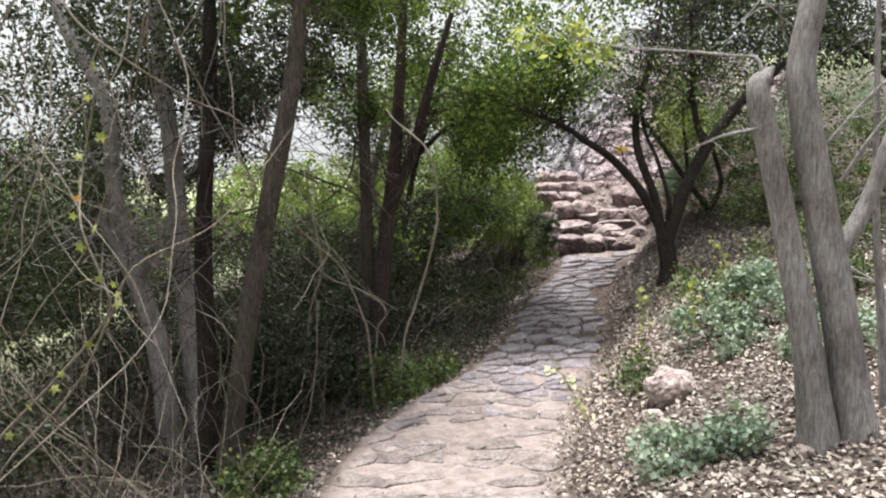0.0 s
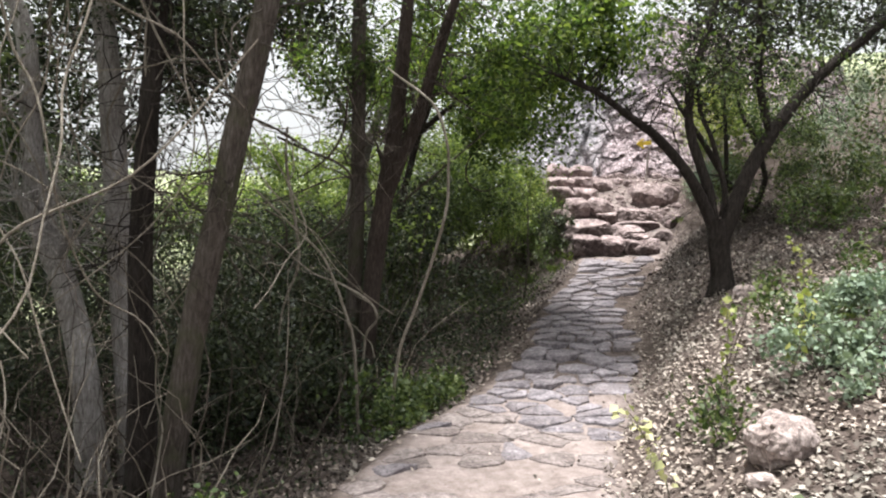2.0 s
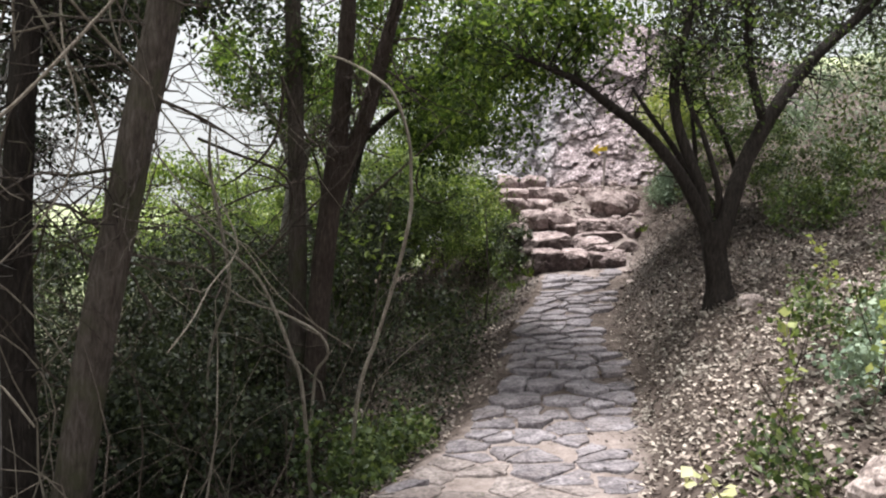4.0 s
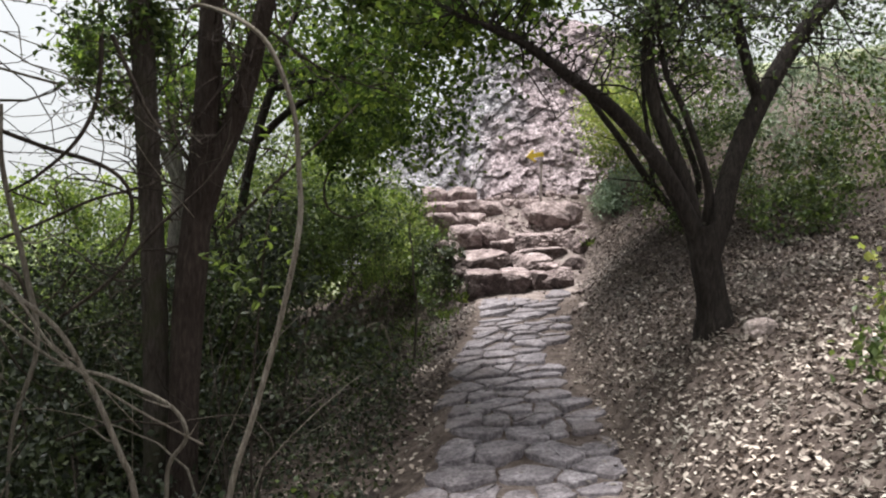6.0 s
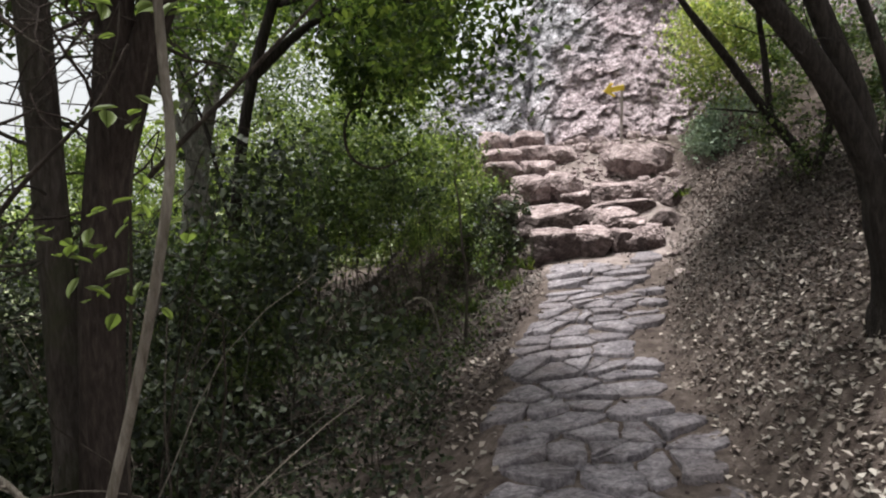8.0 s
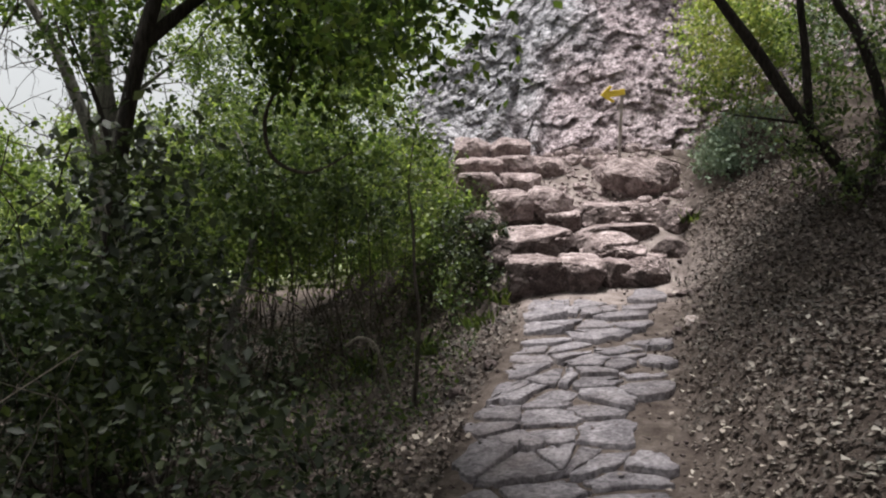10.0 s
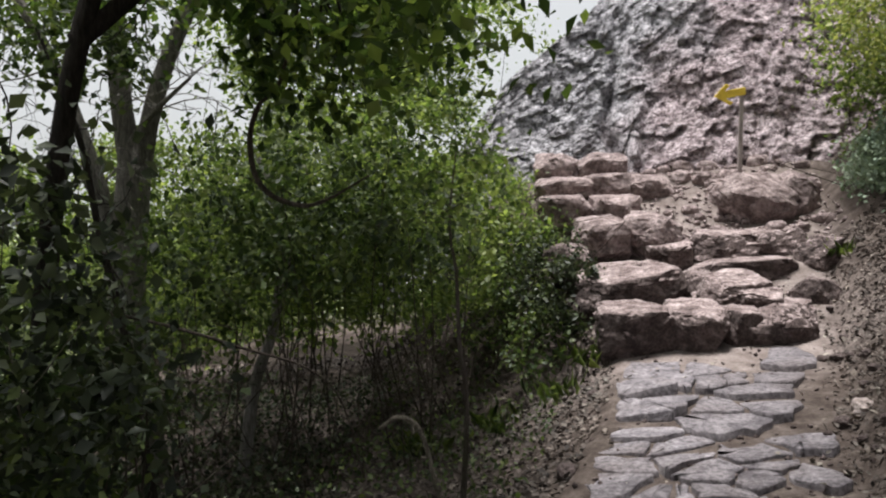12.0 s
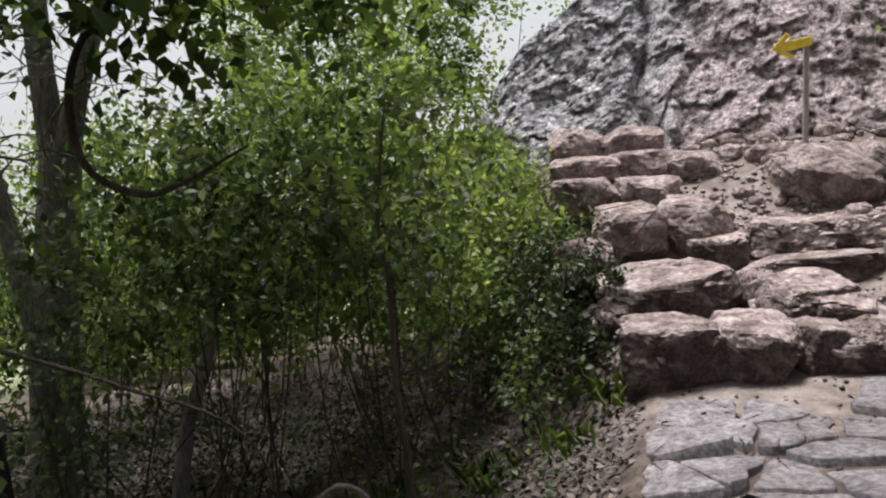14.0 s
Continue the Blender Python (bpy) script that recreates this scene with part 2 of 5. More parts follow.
def land(x, y):
    """The ground's height: the trodden way, the bank that rises on one side and the hollow on the other."""
    x, y = np.asarray(x, float), np.asarray(y, float)
    left, right = np.interp(y, EDGE_Y, EDGE_L), np.interp(y, EDGE_Y, EDGE_R) + 0.16
    z = np.interp(y, WAY_Y, WAY_Z)
    low = np.minimum(z, np.interp(y, [-40, 13, 15.5, 18, 60], [2, -0.15, -0.1, 0.1, 0.4]))
    s, d = np.maximum(x - right, 0), np.maximum(left - x, 0)
    z = z + (low - z) * smooth(0.1, 1.6, d)
    z = z + 0.08 * (np.clip(x, left, right) - 0.1)
    z = z + np.interp(y, [0, 5, 9, 15, 17], [0.55, 0.6, 0.95, 0.95, 0.8]) * (0.62 * np.tanh(s / 0.7) + 0.28 * np.minimum(s, 9))
    z = z - (0.45 * np.tanh(d / 0.8) + 0.08 * np.minimum(d, 12))
    off = np.clip((s + d) / 0.5, 0, 1)
    return z + off * 0.05 * wave(x, y, 2.1) + (0.25 + off) * 0.012 * wave(x, y, 9.0, 1.0)


def mesh_of(name, verts, faces, material, smooth_faces=True):
    me = bpy.data.meshes.new(name)
    verts, faces = np.asarray(verts, np.float32), np.asarray(faces, np.int32)
    me.vertices.add(len(verts))
    me.vertices.foreach_set("co", verts.ravel())
    k = faces.shape[1]
    me.loops.add(faces.size)
    me.loops.foreach_set("vertex_index", faces.ravel())
    me.polygons.add(len(faces))
    me.polygons.foreach_set("loop_start", np.arange(0, faces.size, k, dtype=np.int32))
    if smooth_faces:
        me.polygons.foreach_set("use_smooth", np.ones(len(faces), dtype=bool))
    me.materials.append(material)
    me.update(calc_edges=True)
    return me


def solid(name, verts, faces, material, parent=None, label="", smooth_faces=True):
    """One mesh object, under its thing if there is one."""
    ob = new(name, mesh_of(name, verts, faces, material, smooth_faces))
    if parent:
        ob.parent = parent
    return tagged(ob, label)


def thing(name, place, label, category, group="", kind=""):
    ob = new(name)
    ob.location = place
    ob.empty_display_size = 0.1
    return tagged(ob, label, category, group, kind)


def under(ob, parent):
    """Hang an object built in world coordinates under a thing."""
    ob.parent = parent
    ob.matrix_parent_inverse = Matrix.Translation(parent.location).inverted()
    return ob


def grid_faces(nu, nv):
    i = np.arange(nu * nv).reshape(nu, nv)
    return np.stack([i[:-1, :-1], i[1:, :-1], i[1:, 1:], i[:-1, 1:]], -1).reshape(-1, 4)


xs = np.concatenate([np.linspace(-400, -30, 16)[:-1], np.linspace(-30, -5, 40)[:-1], np.linspace(-5, 5, 220)[:-1], np.linspace(5, 30, 40)[:-1], np.linspace(30, 400, 16)])
ys = np.concatenate([np.linspace(-300, -6, 24)[:-1], np.linspace(-6, 2, 40)[:-1], np.linspace(2, 19, 340)[:-1], np.linspace(19, 40, 40)[:-1], np.linspace(40, 500, 20)])
gx, gy = np.meshgrid(xs, ys, indexing="ij")
ground = solid("ground", np.stack([gx, gy, land(gx, gy)], -1).reshape(-1, 3), grid_faces(len(xs), len(ys)), EARTH)
tagged(ground, "bare brown earth of a wooded hillside with a dusty trodden way", "ground", kind="structure")
el, er = np.interp(gy, EDGE_Y, EDGE_L), np.interp(gy, EDGE_Y, EDGE_R) + 0.12
trod = smooth(-0.14, 0.2, np.minimum(gx - el, er - gx) + 0.08 * wave(gx, gy, 4.0, 0.5)) * np.clip(1 - (gy - 16) / 3, 0, 1) * (1 - 0.8 * smooth(8.8, 10.0, gy)) + 0.6 * smooth(14.6, 15.4, gy) * smooth(-1, 0, gx) * smooth(2.2, 1.5, gx)
ground.data.attributes.new("trodden", "FLOAT", "POINT").data.foreach_set("value", trod.ravel().astype(np.float32))

ground.data.attributes.new("meadow", "FLOAT", "POINT").data.foreach_set("value", np.maximum(smooth(-7.0, -9.5, gx + 0.5 * wave(gx, gy, 0.8)), smooth(22, 28, gy)).ravel().astype(np.float32))


# ---------- builders of growing things ----------
def curve_points(pts, n):
    """A smooth line through a few points."""
    p = np.array(pts, float)
    p = np.vstack([2 * p[0] - p[1], p, 2 * p[-1] - p[-2]])
    out = []
    for t in np.linspace(0, len(p) - 3 - 1e-6, n):
        i, f = int(t), t - int(t)
        a, b, c, d = p[i : i + 4]
        out.append(0.5 * (2 * b + (c - a) * f + (2 * a - 5 * b + 4 * c - d) * f**2 + (3 * b - a - 3 * c + d) * f**3))
    return np.array(out)


def soft_noise(n, sides):
    """Unevenness that changes slowly along a stem."""
    k = max(2, n // 6)
    rows = np.random.randn(k, sides)
    t = np.linspace(0, k - 1.001, n)
    i = t.astype(int)
    f = (t - i)[:, None]
    return rows[i] * (1 - f) + rows[np.minimum(i + 1, k - 1)] * f


def tube(pts, radii, sides=8, rough=0.0):
    """Verts and faces of a tapered, slightly uneven round stem along a line."""
    pts = np.asarray(pts, float)
    n = len(pts)
    radii = np.interp(np.linspace(0, 1, n), np.linspace(0, 1, len(radii)), radii)
    tan = np.gradient(pts, axis=0)
    tan /= np.linalg.norm(tan, axis=1)[:, None] + 1e-9
    ref = np.array([0.31, 0.17, 0.05]) if abs(tan[0, 2]) > 0.5 else np.array([0.1, 0.2, 1.0])
    u = np.cross(tan, ref)
    u /= np.linalg.norm(u, axis=1)[:, None] + 1e-9
    v = np.cross(tan, u)
    a = np.linspace(0, 2 * np.pi, sides, endpoint=False)
    r = radii[:, None] * (1 + rough * np.sin(3 * a[None] + np.arange(n)[:, None] * 0.15) + rough * soft_noise(n, sides))
    ring = pts[:, None] + r[..., None] * (np.cos(a)[None, :, None] * u[:, None] + np.sin(a)[None, :, None] * v[:, None])
    i = np.arange(n * sides).reshape(n, sides)
    j = np.roll(i, -1, 1)
    faces = np.stack([i[:-1], j[:-1], j[1:], i[1:]], -1).reshape(-1, 4)
    return ring.reshape(-1, 3), faces


def joined(pieces):
    verts, faces, n = [], [], 0
    for v, f in pieces:
        verts.append(v)
        faces.append(f + n)
        n += len(v)
    return np.concatenate(verts), np.concatenate(faces)


def wander(start, way, length, n=6, bend=0.25, droop=0.0):
    """A crooked line that sets out from a point."""
    p, w = np.array(start, float), np.array(way, float)
    w /= np.linalg.norm(w) + 1e-9
    out = [p.copy()]
    for _ in range(n - 1):
        w = w + np.random.randn(3) * bend
        w[2] -= droop
        w /= np.linalg.norm(w)
        p = p + w * length / (n - 1)
        out.append(p.copy())
    return np.array(out)


def leaf_mesh(places, size, ways=None, up=0.35, slim=0.3):
    """Folded pointed leaves at the given places: two triangles and four corners each."""
    n = len(places)
    d = np.random.randn(n, 3)
    if ways is not None:
        d = d * 0.7 + ways
    d[:, 2] -= 0.25
    d /= np.linalg.norm(d, axis=1)[:, None]
    nor = np.random.randn(n, 3) * 0.8
    nor[:, 2] += up * 2.2
    side = np.cross(d, nor)
    side /= np.linalg.norm(side, axis=1)[:, None] + 1e-9
    nor = np.cross(side, d)
    ln = size * np.random.uniform(0.55, 1.25, (n, 1))
    w = ln * slim * np.random.uniform(0.8, 1.2, (n, 1))
    base = places
    tip = places + d * ln
    mid = places + d * ln * 0.45 + nor * ln * 0.12
    v = np.stack([base, mid + side * w, tip, mid - side * w], 1).reshape(-1, 3)
    i = np.arange(n)[:, None] * 4
    f = np.concatenate([i + [0, 1, 2], i + [0, 2, 3]], 1).reshape(-1, 3)
    return v, f


def clumped(n, centre, radii, clumps, spread, shell=0.55):
    """Places gathered in clumps within an uneven blob, thinner in its middle."""
    c = np.random.randn(clumps, 3)
    c /= np.linalg.norm(c, axis=1)[:, None]
    lobes = np.random.randn(5, 3)
    lobes /= np.linalg.norm(lobes, axis=1)[:, None]
    bulge = np.exp(4.0 * (np.max(c @ lobes.T, axis=1) - 1.0))[:, None]
    c *= np.random.uniform(shell, 1.0, (clumps, 1)) ** 0.6 * (0.62 + 0.62 * bulge)
    c = np.array(centre) + c * np.array(radii)
    k = np.random.choice(clumps, n, p=np.random.dirichlet(np.full(clumps, 1.6)))
    return c[k] + np.random.randn(n, 3) * spread * np.random.uniform(0.45, 1.5, (clumps, 1))[k]


def stems_to(base, tips, r=0.008, sides=4, sag=0.15):
    out = []
    for t in tips:
        b = np.array(base)
        b[:2] += (np.array(t)[:2] - b[:2]) * np.random.uniform(0.25, 0.85) + np.random.randn(2) * 0.05
        b[2] = float(land(b[0], b[1])) - 0.03
        m = (b + t) / 2 + np.random.randn(3) * sag * 0.8 + (0, 0, sag * 0.4)
        out.append(tube(curve_points([b, m, t], 7), [r, r * 0.35], sides))
    return out


def shrub(name, place, radii, leaves, size, material, label, category="shrub", clumps=40, spread=0.09, stem=TWIG_DARK, lift=None, slim=0.3, group=""):
    """A leafy shrub: thin stems from the ground to clumps of leaves."""
    x, y = place[:2]
    z = float(land(x, y))
    ob = thing(name, (x, y, z), label, category, group)
    centre = (x, y, place[2] if len(place) > 2 else z + radii[2] * 0.85)
    pts = clumped(leaves, centre, radii, clumps, spread)
    floor = land(pts[:, 0], pts[:, 1]) + 0.02
    pts = pts[pts[:, 2] > floor]
    tips = pts[np.random.randint(0, len(pts), max(5, clumps // 14))]
    pieces = stems_to((x, y, z - 0.03), tips, 0.004 + 0.0035 * radii[2], 4, 0.34)
    if group == "far scrub":
        tagged(under(solid("brushwood", *joined(pieces), stem), ob), kind="stuff")
    else:
        for v, f in pieces:
            under(solid("stem", v, f, stem), ob)
    v, f = leaf_mesh(pts, size, slim=slim)
    under(solid("foliage", v, f, material, smooth_faces=False), ob)
    return ob


def over_way(line, room=2.0):
    """True where a twig would hang into the walked way."""
    line = np.array(line)
    left, right = np.interp(line[:, 1], EDGE_Y, EDGE_L), np.interp(line[:, 1], EDGE_Y, EDGE_R)
    low = line[:, 2] < np.interp(line[:, 1], WAY_Y, WAY_Z) + room
    return bool(np.any(low & (line[:, 0] > left - 0.1) & (line[:, 0] < right + 0.15)))


def tree(name, label, bark, stems, leafy=(), twigs=0, twig_reach=0.7, twig_bend=0.3, twig_from=0.35, sides=12, category="tree", flare=1.25, group="", extra=None):
    """A tree: each stem is (part name, points, radii); leafy rows are (count, centre, radii, clumps, spread, leaf size, material)."""
    base = np.array(stems[0][1][0], float)
    ob = thing(name, tuple(base), label, category, group)
    lines = []
    for i, (part_name, pts, radii) in enumerate(stems):
        line = curve_points(pts, 10 + 6 * len(pts))
        rr = np.interp(np.linspace(0, 1, len(line)), np.linspace(0, 1, len(radii)), radii)
        if part_name == "trunk":
            rr *= 1 + (flare - 1) * np.exp(-np.arange(len(line)) * 0.6)
            line[0, 2] -= 0.15
        v, f = tube(line, rr, sides, 0.06)
        under(solid(part_name, v, f, bark), ob)
        lines.append((line, rr))
    for k in range(twigs):
        line, rr = lines[np.random.randint(len(lines) > 3, len(lines))]
        i = np.random.randint(int(len(line) * twig_from), len(line))
        w = np.random.randn(3) + (0, 0, 0.3)
        reach = twig_reach * np.random.uniform(0.4, 1.3)
        tw = wander(line[i], w, reach, 7, twig_bend, 0.03)
        if over_way(tw):
            continue
        r0 = min(rr[i] * 0.4, 0.012) * np.random.uniform(0.5, 1)
        own = [tube(tw, [r0, r0 * 0.3], 4)]
        for _ in range(3):
            j = np.random.randint(2, 7)
            t2 = wander(tw[j], np.random.randn(3) + (0, 0, 0.2), reach * 0.5, 5, twig_bend, 0.04)
            if not over_way(t2):
                own.append(tube(t2, [r0 * 0.5, r0 * 0.2], 4))
        under(solid("twig", *joined(own), bark), ob)
    for count, centre, radii, clumps, spread, size, material in leafy:
        pts = clumped(count, centre, radii, clumps, spread)
        pts = pts[pts[:, 2] > land(pts[:, 0], pts[:, 1]) + 0.03]
        ends = pts[np.random.randint(0, len(pts), clumps // 2)]
        for e in ends:
            found = []
            for line, rr in lines[len(lines) > 1 :]:
                half = len(line) // 2
                gap = np.linalg.norm(line[half:] - e, axis=1)
                found.append((gap.min(), half + int(gap.argmin()), line, rr))
            gap, i, line, rr = min(found, key=lambda q: q[0])
            if gap > 1.0 or over_way([line[i], e]):
                continue
            m = (line[i] + e) / 2 + np.random.randn(3) * 0.12 * (0.4 + gap)
            under(solid("branch", *tube(curve_points([line[i], m, e], 7), [min(0.009, rr[i] * 0.4), 0.002], 4), bark), ob)
        v, f = leaf_mesh(pts, size)
        under(solid("crown", v, f, material, smooth_faces=False), ob)
    return ob


# ---------- rocks ----------
def facets(p, scale):
    """Tilted flat faces, each with its own lean, as in split rock."""
    seat = noise.voronoi(p * scale)[1][0]
    return (p * scale - seat).dot(noise.noise_vector(seat * 5.3)) / scale + 0.35 * noise.noise(seat * 3.1) / scale


def boulder(name, centre, size, material, parent=None, turn=0.0, tilt=(0, 0), seed=0, rough=0.1, square=4.0, cuts=7, label="", chip=(0.9, 1.06), dust_light=None):
    """A rough stone: a rounded block with an uneven, chipped skin."""
    bm = bmesh.new()
    bmesh.ops.create_cube(bm, size=2.0)
    bmesh.ops.subdivide_edges(bm, edges=bm.edges[:], cuts=cuts, use_grid_fill=True)
    off = Vector((seed * 7.31, seed * 3.77, seed * 1.93))
    cut = random.Random(seed)
    planes = [(Vector((cut.gauss(0, 1), cut.gauss(0, 1), cut.gauss(0, 0.7))).normalized(), cut.uniform(*chip)) for _ in range(14)]
    for v in bm.verts:
        p = v.co
        k = (abs(p.x) ** square + abs(p.y) ** square + abs(p.z) ** square) ** (1 / square)
        q = p / k
        for nrm, far in planes:
            over = q.dot(nrm) - far
            if over > 0:
                q = q - nrm * over * 0.9
        q = q * (1 + 0.5 * rough * noise.fractal(q * 1.3 + off, 0.8, 2.1, 4) + 2.2 * rough * (facets(q + off, 1.3) + facets(q - off, 3.1)) + 0.3 * rough * noise.noise(q * 9 + off))
        v.co.x, v.co.y, v.co.z = q.x * size[0] / 2, q.y * size[1] / 2, q.z * size[2] / 2
    bmesh.ops.triangulate(bm, faces=bm.faces[:])
    me = bpy.data.meshes.new(name)
    bm.to_mesh(me)
    bm.free()
    me.materials.append(material)
    # Upward faces take a paler material: dust, and light from above as colour.
    if dust_light:
        me.materials.append(dust_light)
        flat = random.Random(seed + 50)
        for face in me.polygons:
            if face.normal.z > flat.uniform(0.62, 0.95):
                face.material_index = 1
    ob = new(name, me)
    m = pose(*centre, tilt[0], tilt[1], turn)
    ob.matrix_world = m
    if parent:
        ob.parent = parent
        ob.matrix_parent_inverse = Matrix.Translation(parent.location).inverted()
    return tagged(ob, label)


# the rock face that closes the way above the steps
CREST_X = [-2.6, -1.6, -1.0, -0.5, 0.0, 0.5, 1.5, 3.0, 6.0, 10.0]
CREST_Z = [1.0, 1.75, 2.65, 3.05, 3.5, 4.3, 5.2, 4.6, 3.6, 3.6]
cx = np.linspace(-2.6, 5.0, 380)
cv = np.linspace(0, 1, 270)
qx, qv = np.meshgrid(cx, cv, indexing="ij")
crest = np.interp(qx, CREST_X, CREST_Z)
foot = np.interp(qx, [-2.6, 0, 1.2, 2.2, 4, 7], [0.0, 1.2, 1.2, 1.4, 2.0, 2.4])
climb = np.clip(qv / 0.78, 0, 1)
qz = foot + (crest - foot) * climb + np.clip(qv - 0.78, 0, 1) * 2.0
qy = np.interp(qx, [-2.6, -1, 0.2, 1.0, 1.6, 2.4, 4, 7], [19.6, 18.8, 18.6, 18.15, 18.1, 17.9, 17.6, 17.2]) + 0.52 * (qz - 1.5) + np.clip(qv - 0.78, 0, 1) * 14
skin = np.array([0.14 * noise.fractal(p * 0.7, 0.8, 2.2, 3) + 0.26 * facets(p, 1.6) + 0.5 * facets(p, 4.2) + 0.7 * facets(p, 9.0) + 0.75 * facets(p, 20.0)
                 for p in (Vector((a, b, c)) for a, b, c in zip(qx.ravel(), qy.ravel() * 0.7, qz.ravel() * 0.8))]).reshape(qx.shape)
rib = 0.2 * np.exp(-(((qx - 0.4 - 0.12 * (qz - 1.7)) / 0.075) ** 2)) * smooth(2.75, 2.1, qz)
crack = 0.22 * np.exp(-(((qx - 0.2 - 0.06 * np.sin(qz * 5.2)) / 0.06) ** 2)) * smooth(3.6, 2.0, qz)
verts = np.stack([qx, qy - skin + crack - rib, qz], -1).reshape(-1, 3)
cliff = solid("rock_face", verts, grid_faces(len(cx), len(cv))[:, ::-1], CLIFF, smooth_faces=False)
tagged(cliff, "craggy grey and pinkish rock face closing the way above the steps", "rock", kind="structure")

# the stone steps
steps = thing("stone_steps", (0.7, 15.5, 0.15), "rough reddish-brown stone steps climbing to a rock face", "steps", kind="structure")
STONES = [
    # ends in x, foot and top in z, front in y, depth, turn, tilt, squareness
    (-0.02, 0.42, 0.1, 0.46, 15.45, 0.42, 6, (5, -4), 6),
    (0.42, 0.79, 0.16, 0.46, 15.48, 0.4, -4, (8, 3), 3.2),
    (0.77, 1.0, 0.18, 0.45, 15.52, 0.36, 8, (4, 0), 4),
    (0.97, 1.36, 0.18, 0.47, 15.5, 0.42, -5, (2, 2), 5),
    (-0.15, 0.6, 0.4, 0.7, 15.93, 0.5, 4, (3, -3), 6),
    (0.58, 0.78, 0.45, 0.66, 15.98, 0.3, 12, (0, 0), 3.5),
    (0.68, 1.12, 0.44, 0.64, 15.78, 0.36, 14, (14, -4), 3.2),
    (0.92, 1.2, 0.42, 0.57, 15.72, 0.26, -18, (12, 3), 3),
    (0.64, 1.4, 0.52, 0.75, 16.18, 0.4, 3, (3, -3), 7),
    (0.38, 0.72, 0.62, 0.87, 16.46, 0.36, -6, (4, 0), 4),
    (0.7, 1.2, 0.68, 0.94, 16.5, 0.44, 4, (3, -2), 7),
    (1.16, 1.58, 0.72, 0.96, 16.56, 0.44, -5, (3, -4), 6),
    (-0.18, 0.22, 0.76, 1.05, 16.45, 0.5, 10, (4, -6), 5),
    (0.18, 0.62, 0.78, 1.08, 16.5, 0.46, -8, (6, 5), 4.5),
    (-0.5, -0.06, 1.02, 1.27, 17.05, 0.5, 4, (0, 0), 6),
    (-0.06, 0.34, 1.0, 1.26, 17.1, 0.44, -7, (4, 3), 5),
    (-0.54, -0.08, 1.28, 1.46, 17.5, 0.46, 5, (0, 0), 6),
    (-0.1, 0.3, 1.24, 1.48, 17.52, 0.42, -4, (3, -3), 5),
    (0.26, 0.66, 1.24, 1.46, 17.56, 0.4, 10, (6, 3), 4),
    (-0.56, -0.18, 1.42, 1.71, 17.86, 0.42, 0, (0, 0), 5),
    (-0.16, 0.26, 1.42, 1.7, 17.95, 0.4, 9, (5, 0), 4),
    (1.1, 1.64, 1.02, 1.4, 17.0, 0.5, -16, (16, 14), 4),
    (1.48, 1.82, 1.0, 1.4, 17.12, 0.46, 18, (12, 18), 4),
    (1.02, 1.34, 1.08, 1.34, 17.25, 0.4, 30, (6, 0), 3.5),
    (1.5, 1.76, 0.6, 0.9, 16.3, 0.36, 20, (0, 6), 3.5),
    (1.36, 1.62, 0.36, 0.62, 15.85, 0.32, 35, (0, 5), 3),
    (-0.42, -0.12, 0.62, 0.86, 16.3, 0.36, 22, (0, 0), 4),
]
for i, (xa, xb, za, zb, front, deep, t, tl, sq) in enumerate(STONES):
    # Paler stone tops paint the light on the treads along with settled dust.
    boulder("step_stone", ((xa + xb) / 2, front + deep / 2, (za + zb) / 2), ((xb - xa) * 1.14, deep * 1.1, (zb - za) * 1.16), SCREE if 12 <= i <= 23 else STEP, steps, t, (tl[0] + 5, tl[1]), i + 1, 0.085, sq + 4, 14, chip=(0.88, 1.16), dust_light=SCREE)

rubble = []
for i in range(152):
    x, y = random.uniform(0.3, 1.9), random.uniform(16.75, 18.3)
    if i > 130:
        x, y = 0.0, random.uniform(13.0, 16.5)
        x = float(np.interp(y, EDGE_Y, EDGE_R)) + random.uniform(0.02, 0.3) if random.random() < 0.6 else float(np.interp(y, EDGE_Y, EDGE_L)) - random.uniform(0.03, 0.25)
    rubble.append((x, y, random.uniform(0.03, 0.07) if random.random() < 0.8 else random.uniform(0.07, 0.16)))
for i, (x, y, s) in enumerate(rubble):
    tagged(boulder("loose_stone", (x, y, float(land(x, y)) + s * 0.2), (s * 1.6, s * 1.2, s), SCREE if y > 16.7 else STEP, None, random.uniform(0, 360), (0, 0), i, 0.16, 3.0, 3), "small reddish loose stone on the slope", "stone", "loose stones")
bits = []
for i in range(900):
    y, r = random.uniform(9.0, 15.5), random.uniform(0.005, 0.018)
    x = random.uniform(float(np.interp(y, EDGE_Y, EDGE_L)) - 0.05, float(np.interp(y, EDGE_Y, EDGE_R)) + 0.35)
    ring = np.random.randn(6, 3) * 0.25 + [(1, 0, 0), (-1, 0, 0), (0, 1, 0), (0, -1, 0), (0, 0, 0.7), (0, 0, -0.7)]
    bits.append((ring * r + (x, y, float(land(x, y)) + r * 0.3), np.array([(0, 2, 4), (2, 1, 4), (1, 3, 4), (3, 0, 4), (2, 0, 5), (1, 2, 5), (3, 1, 5), (0, 3, 5)])))
tagged(solid("path_grit", *joined(bits), STEP, smooth_faces=False), "small stone chips strewn between the flagstones", "gravel", kind="stuff")
bits = []
